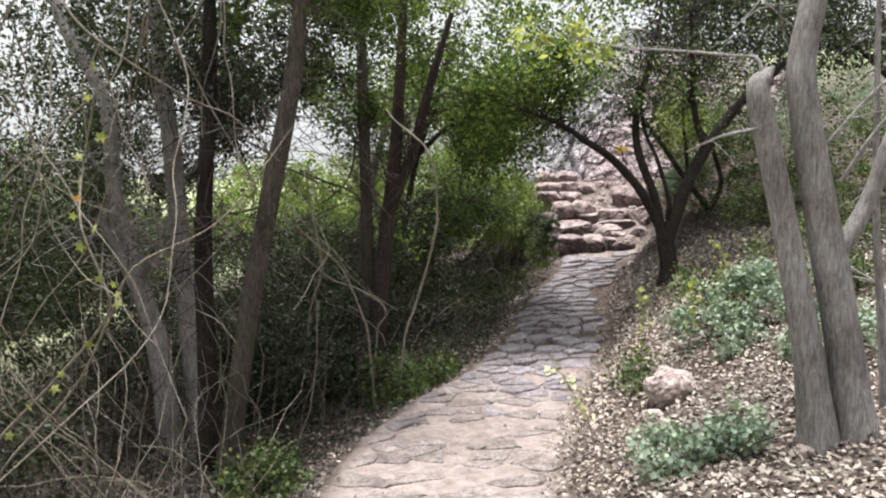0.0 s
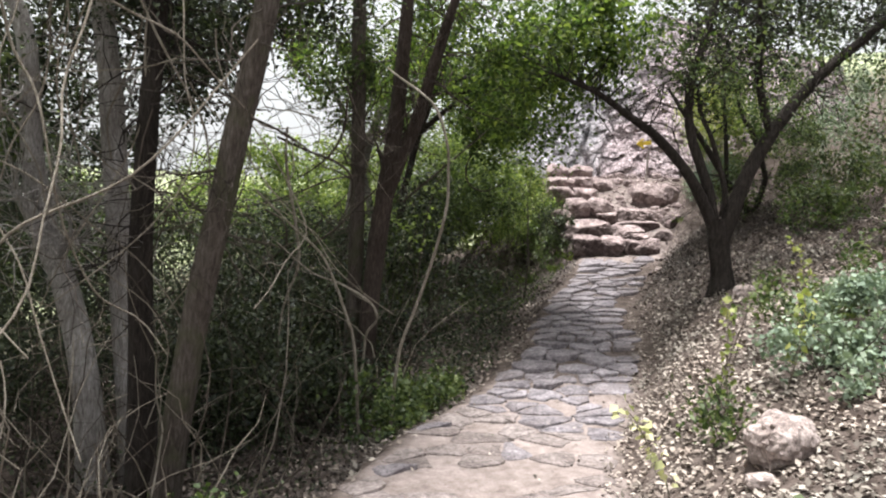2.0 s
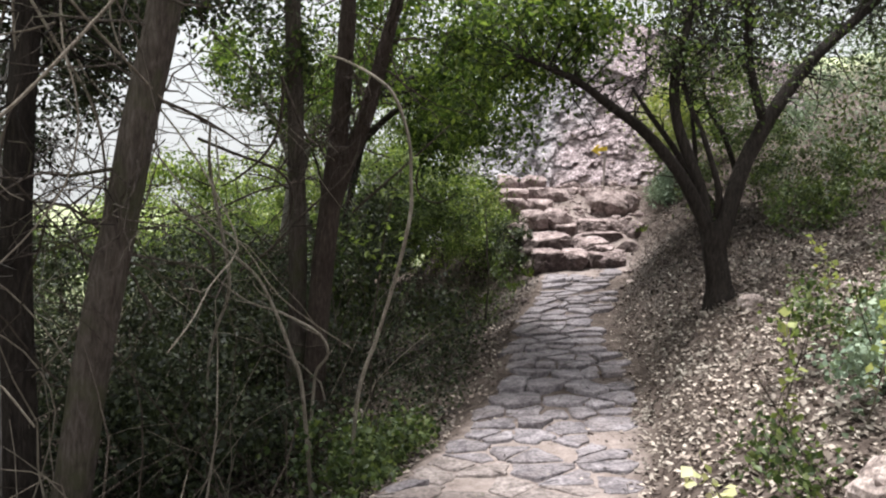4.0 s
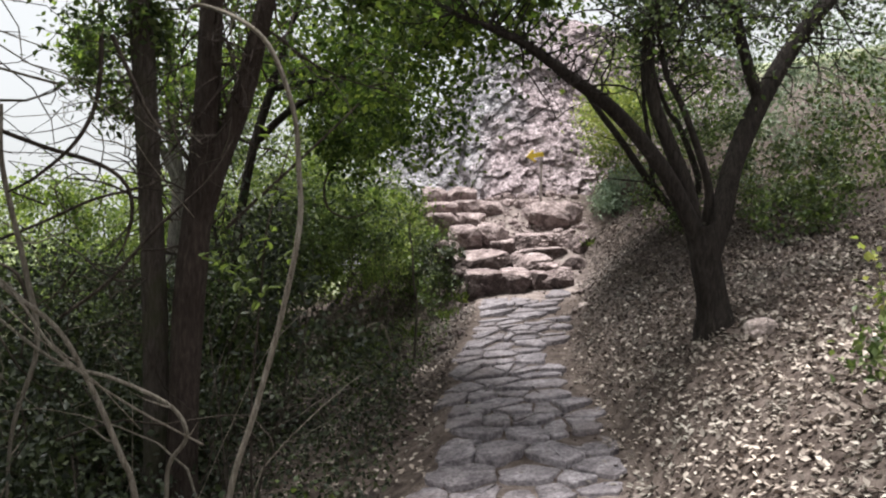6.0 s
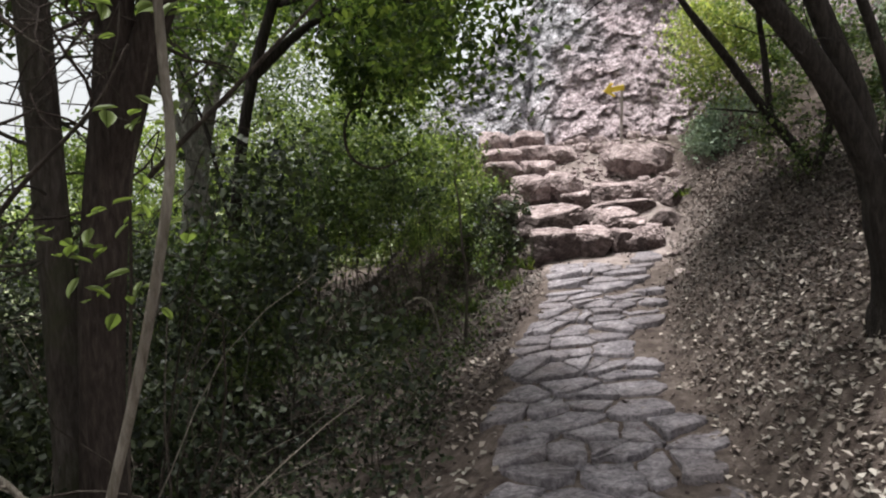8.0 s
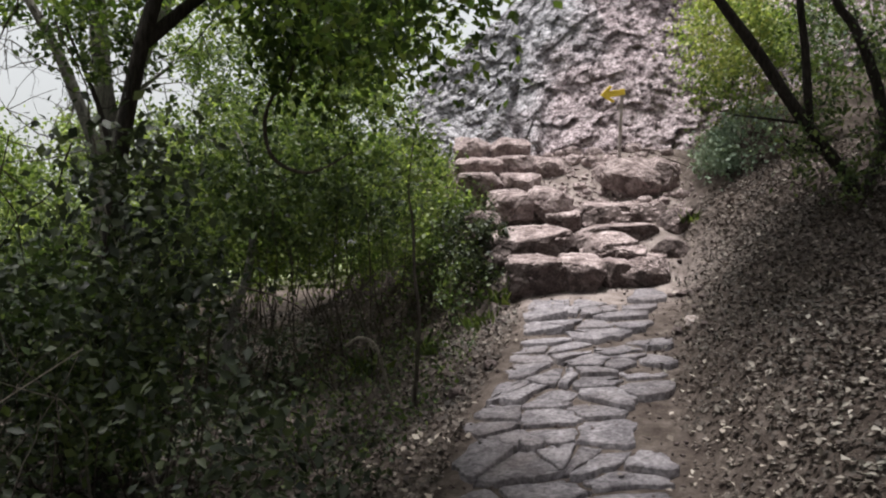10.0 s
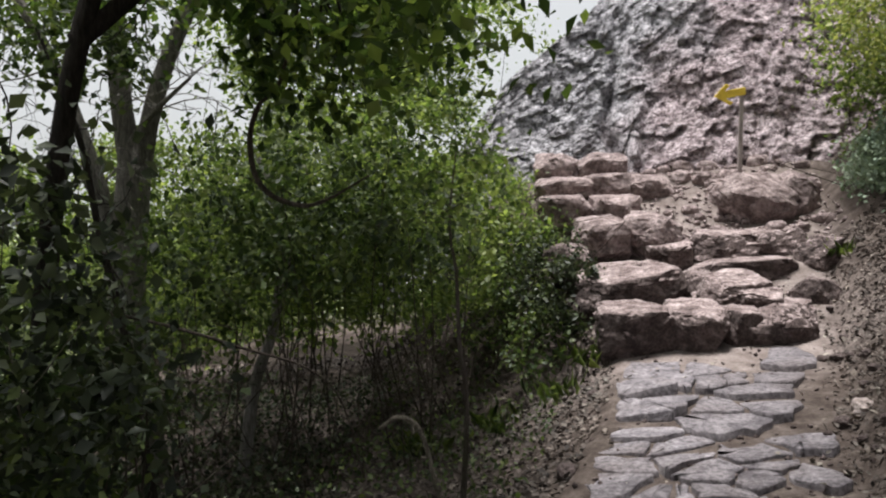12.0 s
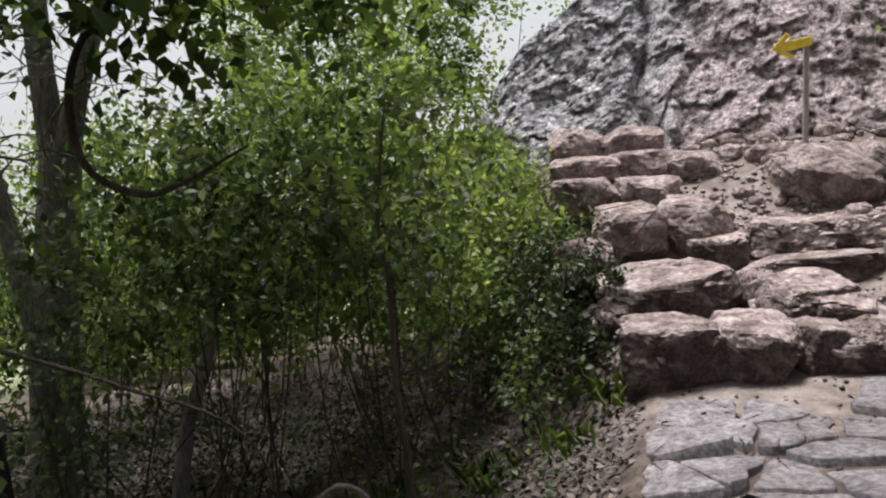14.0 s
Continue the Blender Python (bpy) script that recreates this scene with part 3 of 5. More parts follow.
for i in range(1500):
    x, y, r = random.uniform(0.15, 1.95), random.uniform(16.6, 18.4), random.uniform(0.008, 0.03)
    if i > 1100:
        x, y, r = random.uniform(0.1, 1.4), random.uniform(15.6, 16.6), random.uniform(0.006, 0.016)
    ring = np.random.randn(6, 3) * 0.25 + [(1, 0, 0), (-1, 0, 0), (0, 1, 0), (0, -1, 0), (0, 0, 0.7), (0, 0, -0.7)]
    bits.append((ring * r + (x, y, float(land(x, y)) + r * 0.3), np.array([(0, 2, 4), (2, 1, 4), (1, 3, 4), (3, 0, 4), (2, 0, 5), (1, 2, 5), (3, 1, 5), (0, 3, 5)])))
tagged(solid("scree", *joined(bits), SCREE, smooth_faces=False), "pinkish stone chips strewn below the rock face", "gravel", kind="stuff")
PALE = boulder("pale_rock", (0.9, 6.42, float(land(0.9, 6.42)) + 0.08), (0.36, 0.32, 0.3), PALE_ROCK, None, 20, (0, 8), 4, 0.17, 3.0, 9)
tagged(PALE, "pale pinkish rough rock lying in dry leaves on the bank", "rock")
for x, y, s in [(0.75, 6.2, 0.1), (1.55, 10.3, 0.16), (1.9, 5.4, 0.14), (1.45, 4.9, 0.08), (2.2, 9.8, 0.12), (1.2, 14.2, 0.09)]:
    tagged(boulder("bank_stone", (x, y, float(land(x, y)) + s * 0.15), (s * 1.5, s * 1.2, s), PALE_ROCK, None, random.uniform(0, 360), (0, 0), int(s * 100), 0.15, 3.0, 4), "greyish stone half buried in fallen leaves", "stone", "bank stones")

# the yellow arrow on its post
sign = thing("arrow_sign", (1.37, 18.0, 1.72), "yellow wooden arrow board on a weathered post", "sign")


def prism(name, outline, depth, material, parent, m, bevel=0.004):
    bm = bmesh.new()
    f = bm.faces.new([bm.verts.new((x, 0, z)) for x, z in outline])
    got = bmesh.ops.extrude_face_region(bm, geom=[f])
    bmesh.ops.translate(bm, verts=[v for v in got["geom"] if isinstance(v, bmesh.types.BMVert)], vec=(0, depth, 0))
    bmesh.ops.recalc_face_normals(bm, faces=bm.faces[:])
    bmesh.ops.bevel(bm, geom=bm.edges[:], offset=bevel, segments=2, affect="EDGES", profile=0.5)
    me = bpy.data.meshes.new(name)
    bm.to_mesh(me)
    bm.free()
    me.materials.append(material)
    ob = new(name, me)
    ob.matrix_world = m
    return under(ob, parent)


prism("post", [(-0.02, -0.4), (0.02, -0.4), (0.018, 0.41), (-0.018, 0.42)], 0.04, POST_WOOD, sign, pose(1.31, 17.74, 1.78, 4, 1, 0))
prism("arrow_board", [(-0.165, 0.0), (-0.05, 0.1), (-0.02, 0.08), (-0.065, 0.036), (0.115, 0.046), (0.115, -0.022), (-0.065, -0.034), (-0.005, -0.078), (-0.03, -0.1)], 0.02, YELLOW_PAINT.m, sign, pose(1.235, 17.7, 2.2, 4, -6, 0))

# ---------- trees ----------
tree("grey_twin_tree", "grey rough-barked tree with two trunks on the leafy bank", BARK_GREY,
     [("trunk", [(1.57, 5.0, 0.0), (1.45, 5.0, 0.64), (1.33, 5.0, 1.2), (1.21, 5.0, 1.71), (1.13, 5.0, 2.05), (1.17, 5.02, 2.14), (1.22, 5.03, 2.2)], [0.105, 0.084, 0.072, 0.067, 0.063, 0.047, 0.006]),
      ("trunk", [(1.8, 5.05, -0.03), (1.67, 5.05, 0.64), (1.53, 5.05, 1.3), (1.4, 5.05, 1.94), (1.37, 5.05, 2.22), (1.43, 5.05, 2.69), (1.46, 5.05, 3.6)], [0.12, 0.102, 0.093, 0.082, 0.077, 0.068, 0.05]),
      ("limb", [(1.62, 5.07, 1.12), (1.77, 5.1, 1.4), (1.86, 5.1, 1.72), (1.99, 5.1, 2.19), (2.1, 5.1, 2.8)], [0.05, 0.045, 0.035, 0.03]),
      ("limb", [(1.16, 5.0, 2.1), (1.12, 5.02, 2.24), (1.02, 5.1, 2.27), (0.67, 5.2, 2.32), (0.31, 5.3, 2.37), (-0.11, 5.4, 2.5)], [0.014, 0.011, 0.009, 0.007, 0.005, 0.003]),
      ("limb", [(1.17, 4.97, 1.85), (0.94, 4.95, 1.8), (0.74, 4.95, 1.71)], [0.012, 0.008, 0.004]),
      ("limb", [(1.6, 5.0, 1.55), (1.75, 4.9, 1.85), (2.0, 4.8, 2.2)], [0.015, 0.012, 0.006]),
      ("limb", [(1.5, 5.0, 1.75), (1.8, 5.0, 2.1), (2.1, 5.0, 2.3)], [0.012, 0.01, 0.005])],
     [(260, (-0.02, 5.45, 2.45), (0.42, 0.3, 0.2), 22, 0.05, 0.065, LEAF_YELLOW), (500, (1.6, 5.2, 4.4), (1.2, 1.2, 0.6), 50, 0.15, 0.07, LEAF_MID)], twigs=12, twig_reach=0.5, twig_from=0.6, sides=18)
tree("slender_tree", "thin grey stem beside a larger trunk on the bank", BARK_GREY, [("trunk", [(2.06, 5.4, 0.15), (2.0, 5.4, 0.73), (1.92, 5.4, 1.63), (1.9, 5.5, 3.2)], [0.03, 0.026, 0.02, 0.012])], twigs=8)

tree("dark_forked_tree", "dark-barked tree forking low into spreading limbs on the bank", BARK_DARK,
     [("trunk", [(1.42, 10.75, 0.3), (1.37, 10.75, 0.6), (1.33, 10.75, 0.85), (1.3, 10.75, 1.02)], [0.12, 0.11, 0.112, 0.1]),
      ("limb", [(1.3, 10.75, 0.86), (1.22, 10.73, 1.06), (0.97, 10.64, 1.46), (0.62, 10.52, 1.82), (0.28, 10.41, 2.04), (-0.05, 10.3, 2.24), (-0.5, 10.2, 2.4)], [0.075, 0.07, 0.055, 0.05, 0.04, 0.03, 0.015]),
      ("limb", [(1.26, 10.75, 1.0), (1.19, 10.75, 1.33), (0.97, 10.75, 1.9), (0.93, 10.75, 2.37), (1.05, 10.75, 2.93), (1.19, 10.75, 3.63)], [0.065, 0.06, 0.05, 0.045, 0.035, 0.02]),
      ("limb", [(1.36, 10.77, 1.05), (1.36, 10.75, 1.33), (1.19, 10.75, 1.85), (1.05, 10.75, 2.15), (0.95, 10.7, 2.7)], [0.035, 0.03, 0.025, 0.02, 0.01]),
      ("limb", [(1.36, 10.75, 0.75), (1.45, 10.76, 1.08), (1.62, 10.84, 1.57), (1.92, 10.93, 2.11), (2.3, 11.02, 2.61), (2.74, 11.11, 3.02), (3.2, 11.2, 3.5)], [0.09, 0.085, 0.075, 0.065, 0.06, 0.05, 0.03]),
      ("limb", [(1.83, 10.9, 1.93), (1.74, 10.9, 2.15), (1.64, 10.9, 2.54), (1.62, 10.9, 2.97), (1.57, 10.9, 3.7)], [0.05, 0.045, 0.04, 0.035, 0.02])],
     # The 15000-leaf row is an unseen canopy added to shade the bank.
     [(7500, (-0.2, 10.7, 2.75), (0.95, 1.0, 0.6), 110, 0.13, 0.065, LEAF_CROWN), (7000, (2.2, 11.6, 3.5), (1.9, 1.8, 0.8), 150, 0.15, 0.06, LEAF_DARK), (3000, (1.6, 10.8, 2.6), (1.5, 1.0, 0.5), 110, 0.13, 0.05, LEAF_MID), (15000, (1.9, 13.7, 5.0), (1.5, 1.5, 0.6), 120, 0.17, 0.1, LEAF_DARK), (2600, (-0.3, 11.6, 3.9), (1.4, 1.0, 0.5), 70, 0.15, 0.075, LEAF_CROWN)],
     twigs=150, twig_reach=0.7, twig_from=0.55, sides=12, flare=1.35)

tree("straight_trunk_tree", "straight brown trunk standing in dense undergrowth", BARK_BROWN,
     [("trunk", [(-2.5, 10.4, -1.05), (-2.5, 10.4, -0.05), (-2.5, 10.4, 0.85), (-2.53, 10.4, 1.97), (-2.57, 10.4, 2.86), (-2.61, 10.4, 4.4)], [0.1, 0.085, 0.08, 0.075, 0.07, 0.05])],
     # The row at z 4.8 is added above the view to darken the hollow.
     [(3000, (-2.6, 11.8, 3.6), (1.6, 1.4, 1.0), 90, 0.14, 0.065, LEAF_CROWN), (7000, (-3.3, 10.4, 4.8), (1.8, 1.8, 0.6), 90, 0.16, 0.095, LEAF_CROWN), (1800, (-2.7, 10.5, 2.3), (0.35, 0.4, 0.7), 30, 0.1, 0.06, LEAF_MID)], twigs=40, twig_reach=0.8)
tree("forked_trunk_tree", "reddish-brown trunk forking at shoulder height beside another trunk", BARK_RED,
     [("trunk", [(-2.34, 10.3, -1.05), (-2.29, 10.3, -0.04), (-2.21, 10.3, 0.85), (-2.11, 10.3, 1.73), (-2.05, 10.3, 2.83), (-2.01, 10.3, 4.2)], [0.115, 0.1, 0.095, 0.085, 0.07, 0.04]),
      ("limb", [(-2.21, 10.3, 0.95), (-2.04, 10.3, 1.47), (-1.86, 10.3, 1.95), (-1.63, 10.3, 2.82), (-1.4, 10.3, 3.6)], [0.085, 0.075, 0.07, 0.055, 0.03])],
     [(5200, (-1.1, 11.9, 3.1), (1.6, 1.4, 0.95), 110, 0.15, 0.065, LEAF_CROWN), (3600, (-0.85, 12.2, 2.2), (0.75, 0.8, 0.65), 100, 0.13, 0.065, LEAF_CROWN)], twigs=60, twig_reach=0.9)

tree("leaning_trunk_tree", "grey-brown leaning trunk in a dark thicket", BARK_BROWN,
     [("trunk", [(-3.1, 7.3, -1.25), (-2.93, 7.3, -0.12), (-2.82, 7.3, 0.46), (-2.73, 7.3, 0.9), (-2.63, 7.3, 1.45), (-2.5, 7.3, 2.04), (-2.4, 7.3, 2.64), (-2.3, 7.3, 3.6)], [0.11, 0.1, 0.095, 0.09, 0.09, 0.085, 0.08, 0.05])],
     # Second row: unseen leaves added high up for shade below.
     [(5000, (-2.6, 8.1, 3.3), (1.3, 1.2, 0.8), 80, 0.14, 0.06, LEAF_CROWN), (7000, (-3.2, 7.6, 4.6), (1.7, 1.7, 0.6), 90, 0.16, 0.095, LEAF_CROWN)], twigs=50, twig_reach=0.8)
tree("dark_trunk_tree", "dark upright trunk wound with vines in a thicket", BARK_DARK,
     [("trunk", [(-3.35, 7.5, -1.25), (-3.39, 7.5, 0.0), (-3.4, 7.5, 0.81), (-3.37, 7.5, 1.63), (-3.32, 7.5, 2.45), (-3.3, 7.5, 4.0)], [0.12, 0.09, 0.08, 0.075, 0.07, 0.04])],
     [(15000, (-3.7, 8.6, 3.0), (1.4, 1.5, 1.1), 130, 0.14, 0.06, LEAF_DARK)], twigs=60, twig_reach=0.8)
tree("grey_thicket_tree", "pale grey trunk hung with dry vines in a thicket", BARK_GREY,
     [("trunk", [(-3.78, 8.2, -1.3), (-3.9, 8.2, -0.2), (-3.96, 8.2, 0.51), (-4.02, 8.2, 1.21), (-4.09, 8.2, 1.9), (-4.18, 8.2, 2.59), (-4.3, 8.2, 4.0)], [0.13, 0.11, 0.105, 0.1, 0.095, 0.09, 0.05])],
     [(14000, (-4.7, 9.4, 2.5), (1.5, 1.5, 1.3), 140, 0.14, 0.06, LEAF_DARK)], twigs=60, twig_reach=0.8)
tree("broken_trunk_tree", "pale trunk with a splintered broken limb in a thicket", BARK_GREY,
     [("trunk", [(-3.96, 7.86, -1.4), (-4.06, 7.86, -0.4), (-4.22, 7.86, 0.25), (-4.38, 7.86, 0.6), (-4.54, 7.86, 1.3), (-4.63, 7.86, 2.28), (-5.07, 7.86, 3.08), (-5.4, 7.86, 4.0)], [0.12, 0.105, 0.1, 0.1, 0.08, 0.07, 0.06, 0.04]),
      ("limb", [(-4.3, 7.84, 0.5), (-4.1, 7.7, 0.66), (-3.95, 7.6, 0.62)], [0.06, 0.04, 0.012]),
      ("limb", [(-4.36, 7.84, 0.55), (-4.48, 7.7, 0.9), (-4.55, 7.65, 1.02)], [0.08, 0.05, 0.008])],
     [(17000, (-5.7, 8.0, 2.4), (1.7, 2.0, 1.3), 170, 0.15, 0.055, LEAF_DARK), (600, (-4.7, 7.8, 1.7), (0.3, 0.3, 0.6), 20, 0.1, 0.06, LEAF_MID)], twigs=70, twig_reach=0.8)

tree("pale_forked_tree", "pale grey forked tree in bright green scrub", BARK_SHADED,
     [("trunk", [(-4.12, 16.45, -0.75), (-4.1, 16.45, 0.2), (-4.07, 16.45, 0.62), (-3.97, 16.45, 1.6)], [0.2, 0.17, 0.16, 0.15]),
      ("limb", [(-4.0, 16.45, 1.5), (-4.08, 16.45, 2.26), (-4.11, 16.45, 2.96), (-4.1, 16.45, 4.0)], [0.11, 0.09, 0.08, 0.05]),
      ("limb", [(-3.94, 16.45, 1.5), (-3.79, 16.45, 2.06), (-3.64, 16.45, 2.47), (-3.37, 16.45, 3.04), (-3.1, 16.4, 3.8)], [0.1, 0.085, 0.07, 0.06, 0.03]),
      ("limb", [(-3.85, 16.4, 1.95), (-3.6, 16.2, 2.05), (-3.2, 16.0, 2.25)], [0.03, 0.025, 0.012])],
     [(4200, (-4.3, 16.0, 3.3), (1.7, 1.3, 0.8), 90, 0.15, 0.085, LEAF_CROWN), (1800, (-3.0, 15.0, 2.9), (0.9, 0.9, 0.4), 45, 0.13, 0.085, LEAF_CROWN)], twigs=40, twig_reach=0.8)
tree("leaning_grey_tree", "slim grey trunk leaning over low scrub", BARK_SHADED,
     [("trunk", [(-3.3, 15.5, -0.7), (-3.45, 15.5, 0.4), (-3.54, 15.5, 0.77), (-3.69, 15.5, 1.37), (-3.89, 15.5, 1.93), (-4.09, 15.5, 2.38), (-4.5, 15.5, 3.1)], [0.07, 0.06, 0.058, 0.055, 0.05, 0.045, 0.03])], twigs=20)
tree("dark_sapling", "thin dark sapling stem in low scrub", BARK_DARK,
     [("trunk", [(-2.75, 14.5, -0.75), (-2.88, 14.5, 0.2), (-2.95, 14.5, 0.56), (-3.06, 14.5, 0.99), (-3.16, 14.5, 1.51), (-3.25, 14.5, 1.8), (-3.45, 14.5, 2.3)], [0.03, 0.026, 0.024, 0.022, 0.02, 0.016, 0.008])],
     [(700, (-3.2, 14.6, 2.2), (0.4, 0.4, 0.3), 20, 0.1, 0.07, LEAF_MID)], twigs=10, twig_reach=0.4)
tree("slender_sapling", "slender sapling with sparse light leaves on the slope", BARK_BROWN,
     [("trunk", [(-0.76, 13.9, -0.42), (-0.73, 13.9, 0.16), (-0.76, 13.9, 0.47), (-0.77, 13.9, 0.81), (-0.8, 13.9, 1.07), (-0.76, 13.9, 1.45)], [0.016, 0.013, 0.011, 0.009, 0.007, 0.003])],
     [(260, (-0.8, 13.9, 1.2), (0.35, 0.3, 0.4), 26, 0.06, 0.05, LEAF_LIGHT)], twigs=12, twig_reach=0.35, sides=6)
tree("overhanging_tree", "leafy dark boughs overhanging the stone way", BARK_DARK,
     [("trunk", [(-2.7, 13.3, -0.8), (-2.6, 13.3, 0.6), (-2.4, 13.3, 1.8), (-2.1, 13.4, 2.8), (-1.8, 13.5, 3.8)], [0.06, 0.05, 0.045, 0.04, 0.02]),
      ("limb", [(-2.4, 13.3, 1.9), (-1.9, 13.6, 2.4), (-1.3, 13.9, 2.6), (-0.7, 14.1, 2.55)], [0.045, 0.035, 0.025, 0.01]),
      ("limb", [(-2.2, 13.4, 2.6), (-1.6, 14.2, 2.9), (-1.1, 15.0, 2.85)], [0.04, 0.03, 0.012]),
      ("limb", [(-2.15, 13.4, 2.5), (-1.6, 12.9, 2.5), (-0.9, 12.6, 2.5)], [0.03, 0.02, 0.01])],
     # The z 4.6 row is added overhead to keep light off the hollow.
     [(3200, (-1.5, 13.9, 2.75), (1.2, 1.2, 0.6), 80, 0.14, 0.075, LEAF_CROWN), (1700, (-1.3, 14.9, 2.3), (0.6, 0.6, 0.5), 40, 0.12, 0.075, LEAF_CROWN), (2200, (-1.45, 13.7, 2.1), (0.6, 0.5, 0.55), 60, 0.1, 0.075, LEAF_CROWN), (7000, (-3.4, 13.2, 4.6), (1.7, 2.0, 0.6), 90, 0.16, 0.095, LEAF_CROWN), (1500, (-1.6, 13.5, 3.6), (1.8, 1.6, 0.6), 60, 0.15, 0.075, LEAF_CROWN)], twigs=50, twig_reach=0.8)

tree("slim_dark_tree", "slim dark stems leaning over the bank above the way", BARK_DARK,
     [("trunk", [(2.62, 14.6, 0.85), (2.52, 14.6, 1.02), (2.42, 14.6, 1.18), (2.08, 14.6, 1.62), (1.75, 14.6, 2.1), (1.46, 14.6, 2.48), (1.2, 14.6, 2.85)], [0.06, 0.055, 0.05, 0.046, 0.042, 0.036, 0.02]),
      ("limb", [(2.2, 14.6, 1.48), (2.15, 14.6, 1.55), (2.1, 14.6, 2.1), (2.05, 14.6, 2.47), (2.0, 14.6, 3.2)], [0.035, 0.032, 0.03, 0.026, 0.012]),
      ("limb", [(2.55, 14.6, 0.95), (2.7, 14.6, 1.5), (2.64, 14.6, 1.81), (2.46, 14.6, 2.26), (2.31, 14.6, 2.48), (2.1, 14.6, 3.1)], [0.045, 0.04, 0.038, 0.034, 0.03, 0.015]),
      ("dead_twig", [(2.14, 14.6, 1.56), (2.08, 14.58, 1.57), (1.8, 14.55, 1.6), (1.56, 14.5, 1.62)], [0.014, 0.012, 0.01, 0.006]),
      ("dead_twig", [(2.38, 14.6, 1.24), (2.25, 14.58, 1.36), (2.06, 14.55, 1.37), (1.92, 14.52, 1.46)], [0.022, 0.02, 0.018, 0.008])],
     [(5500, (3.2, 14.2, 4.2), (1.5, 1.8, 0.8), 110, 0.16, 0.085, LEAF_DARK), (1800, (2.2, 15.2, 3.3), (0.9, 0.8, 0.5), 40, 0.13, 0.06, LEAF_LIGHT)], twigs=16, twig_reach=0.35)
tree("hillside_tree", "dark leafy tree on the hillside above the bank", BARK_DARK,
     [("trunk", [(4.6, 11.6, 1.4), (4.55, 11.6, 2.4), (4.4, 11.7, 3.4), (4.2, 11.8, 4.4)], [0.1, 0.08, 0.06, 0.03]),
      ("limb", [(4.5, 11.6, 2.6), (4.0, 11.5, 3.1), (3.5, 11.4, 3.5)], [0.045, 0.035, 0.015])],
     [(9500, (4.2, 11.2, 3.9), (1.9, 2.0, 1.0), 150, 0.16, 0.07, LEAF_DARK)], twigs=40, twig_reach=0.9)

# ---------- shrubs ----------
for x, y, z, r, h, n, mat in [(-1.9, 15.2, 0.7, 0.6, 0.5, 2200, LEAF_MID), (-2.2, 15.2, 0.9, 0.65, 0.6, 3200, LEAF_MID), (-1.2, 15.5, 0.8, 0.42, 0.45, 2000, LEAF_MID), (-2.9, 15.4, 0.6, 0.6, 0.6, 2400, LEAF_MID), (-2.3, 12.3, 0.2, 0.5, 0.4, 1500, LEAF_DARK), (-3.1, 13.4, 0.4, 0.7, 0.6, 2600, LEAF_DARK), (-1.3, 11.6, 0.0, 0.35, 0.3, 1000, LEAF_DARK)]:
    shrub("dense_bush", (x, y, z + (0.25 if y > 14 else 0)), (r, r, h), n // 2, 0.065, mat, "dark green bush with bare stems beside the stone way", "bush", 55, 0.12)
shrub("light_bush", (-1.4, 16.7, 1.2), (0.95, 0.8, 1.0), 8500, 0.06, LEAF_LIGHT, "light green leafy bush beside the stone steps", "bush", 110, 0.11)
shrub("light_bush", (-2.5, 16.3, 0.9), (1.0, 0.9, 1.1), 6000, 0.07, LEAF_LIGHT, "light green leafy bush in the hollow", "bush", 100, 0.12)
shrub("light_bush", (-3.6, 17.6, 1.0), (1.2, 1.0, 1.2), 6500, 0.065, LEAF_LIGHT, "light green leafy bush in the hollow", "bush", 90, 0.13)
shrub("light_bush", (-2.1, 18.0, 1.5), (1.1, 0.9, 1.3), 8000, 0.06, LEAF_MID, "tall green bush beyond the steps", "bush", 110, 0.13)
shrub("light_bush", (-3.2, 19.0, 1.6), (1.4, 1.0, 1.5), 8000, 0.07, LEAF_MID, "tall green bush beyond the steps", "bush", 110, 0.14)
shrub("light_bush", (-4.8, 18.2, 1.0), (1.3, 1.1, 1.4), 7000, 0.07, LEAF_LIGHT, "light green leafy bush in the hollow", "bush", 90, 0.14)
shrub("light_bush", (-1.9, 20.2, 3.3), (1.2, 0.9, 1.2), 7000, 0.075, LEAF_LIGHT, "tall sunlit green tree crown beside the rock face", "bush", 90, 0.15)
shrub("light_bush", (-3.9, 20.6, 3.4), (1.5, 1.0, 1.4), 8000, 0.08, LEAF_LIGHT, "tall sunlit green bush beyond the hollow", "bush", 90, 0.16)
shrub("light_bush", (-6.4, 17.5, 1.1), (1.4, 1.1, 1.2), 5000, 0.08, LEAF_LIGHT, "tall sunlit green bush beyond the hollow", "bush", 90, 0.16)
shrub("leafy_sapling", (-1.9, 15.6, 1.2), (0.6, 0.5, 0.7), 2600, 0.06, LEAF_MID, "young green sapling in the hollow", "sapling", 60, 0.1)
shrub("leafy_sapling", (-1.2, 15.9, 0.75), (0.45, 0.4, 0.6), 2200, 0.05, LEAF_LIGHT, "young green sapling beside the steps", "sapling", 45, 0.09)
# Bushes of the hollow use the near-black leaf, their shade partly in its colour.
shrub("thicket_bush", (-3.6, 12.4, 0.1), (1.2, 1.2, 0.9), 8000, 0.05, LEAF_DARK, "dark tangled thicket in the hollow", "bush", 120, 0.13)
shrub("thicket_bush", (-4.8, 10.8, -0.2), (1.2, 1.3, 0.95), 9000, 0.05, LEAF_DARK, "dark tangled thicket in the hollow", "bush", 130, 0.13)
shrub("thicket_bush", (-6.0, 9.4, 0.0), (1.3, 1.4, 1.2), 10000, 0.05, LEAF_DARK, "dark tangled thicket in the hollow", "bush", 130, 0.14)
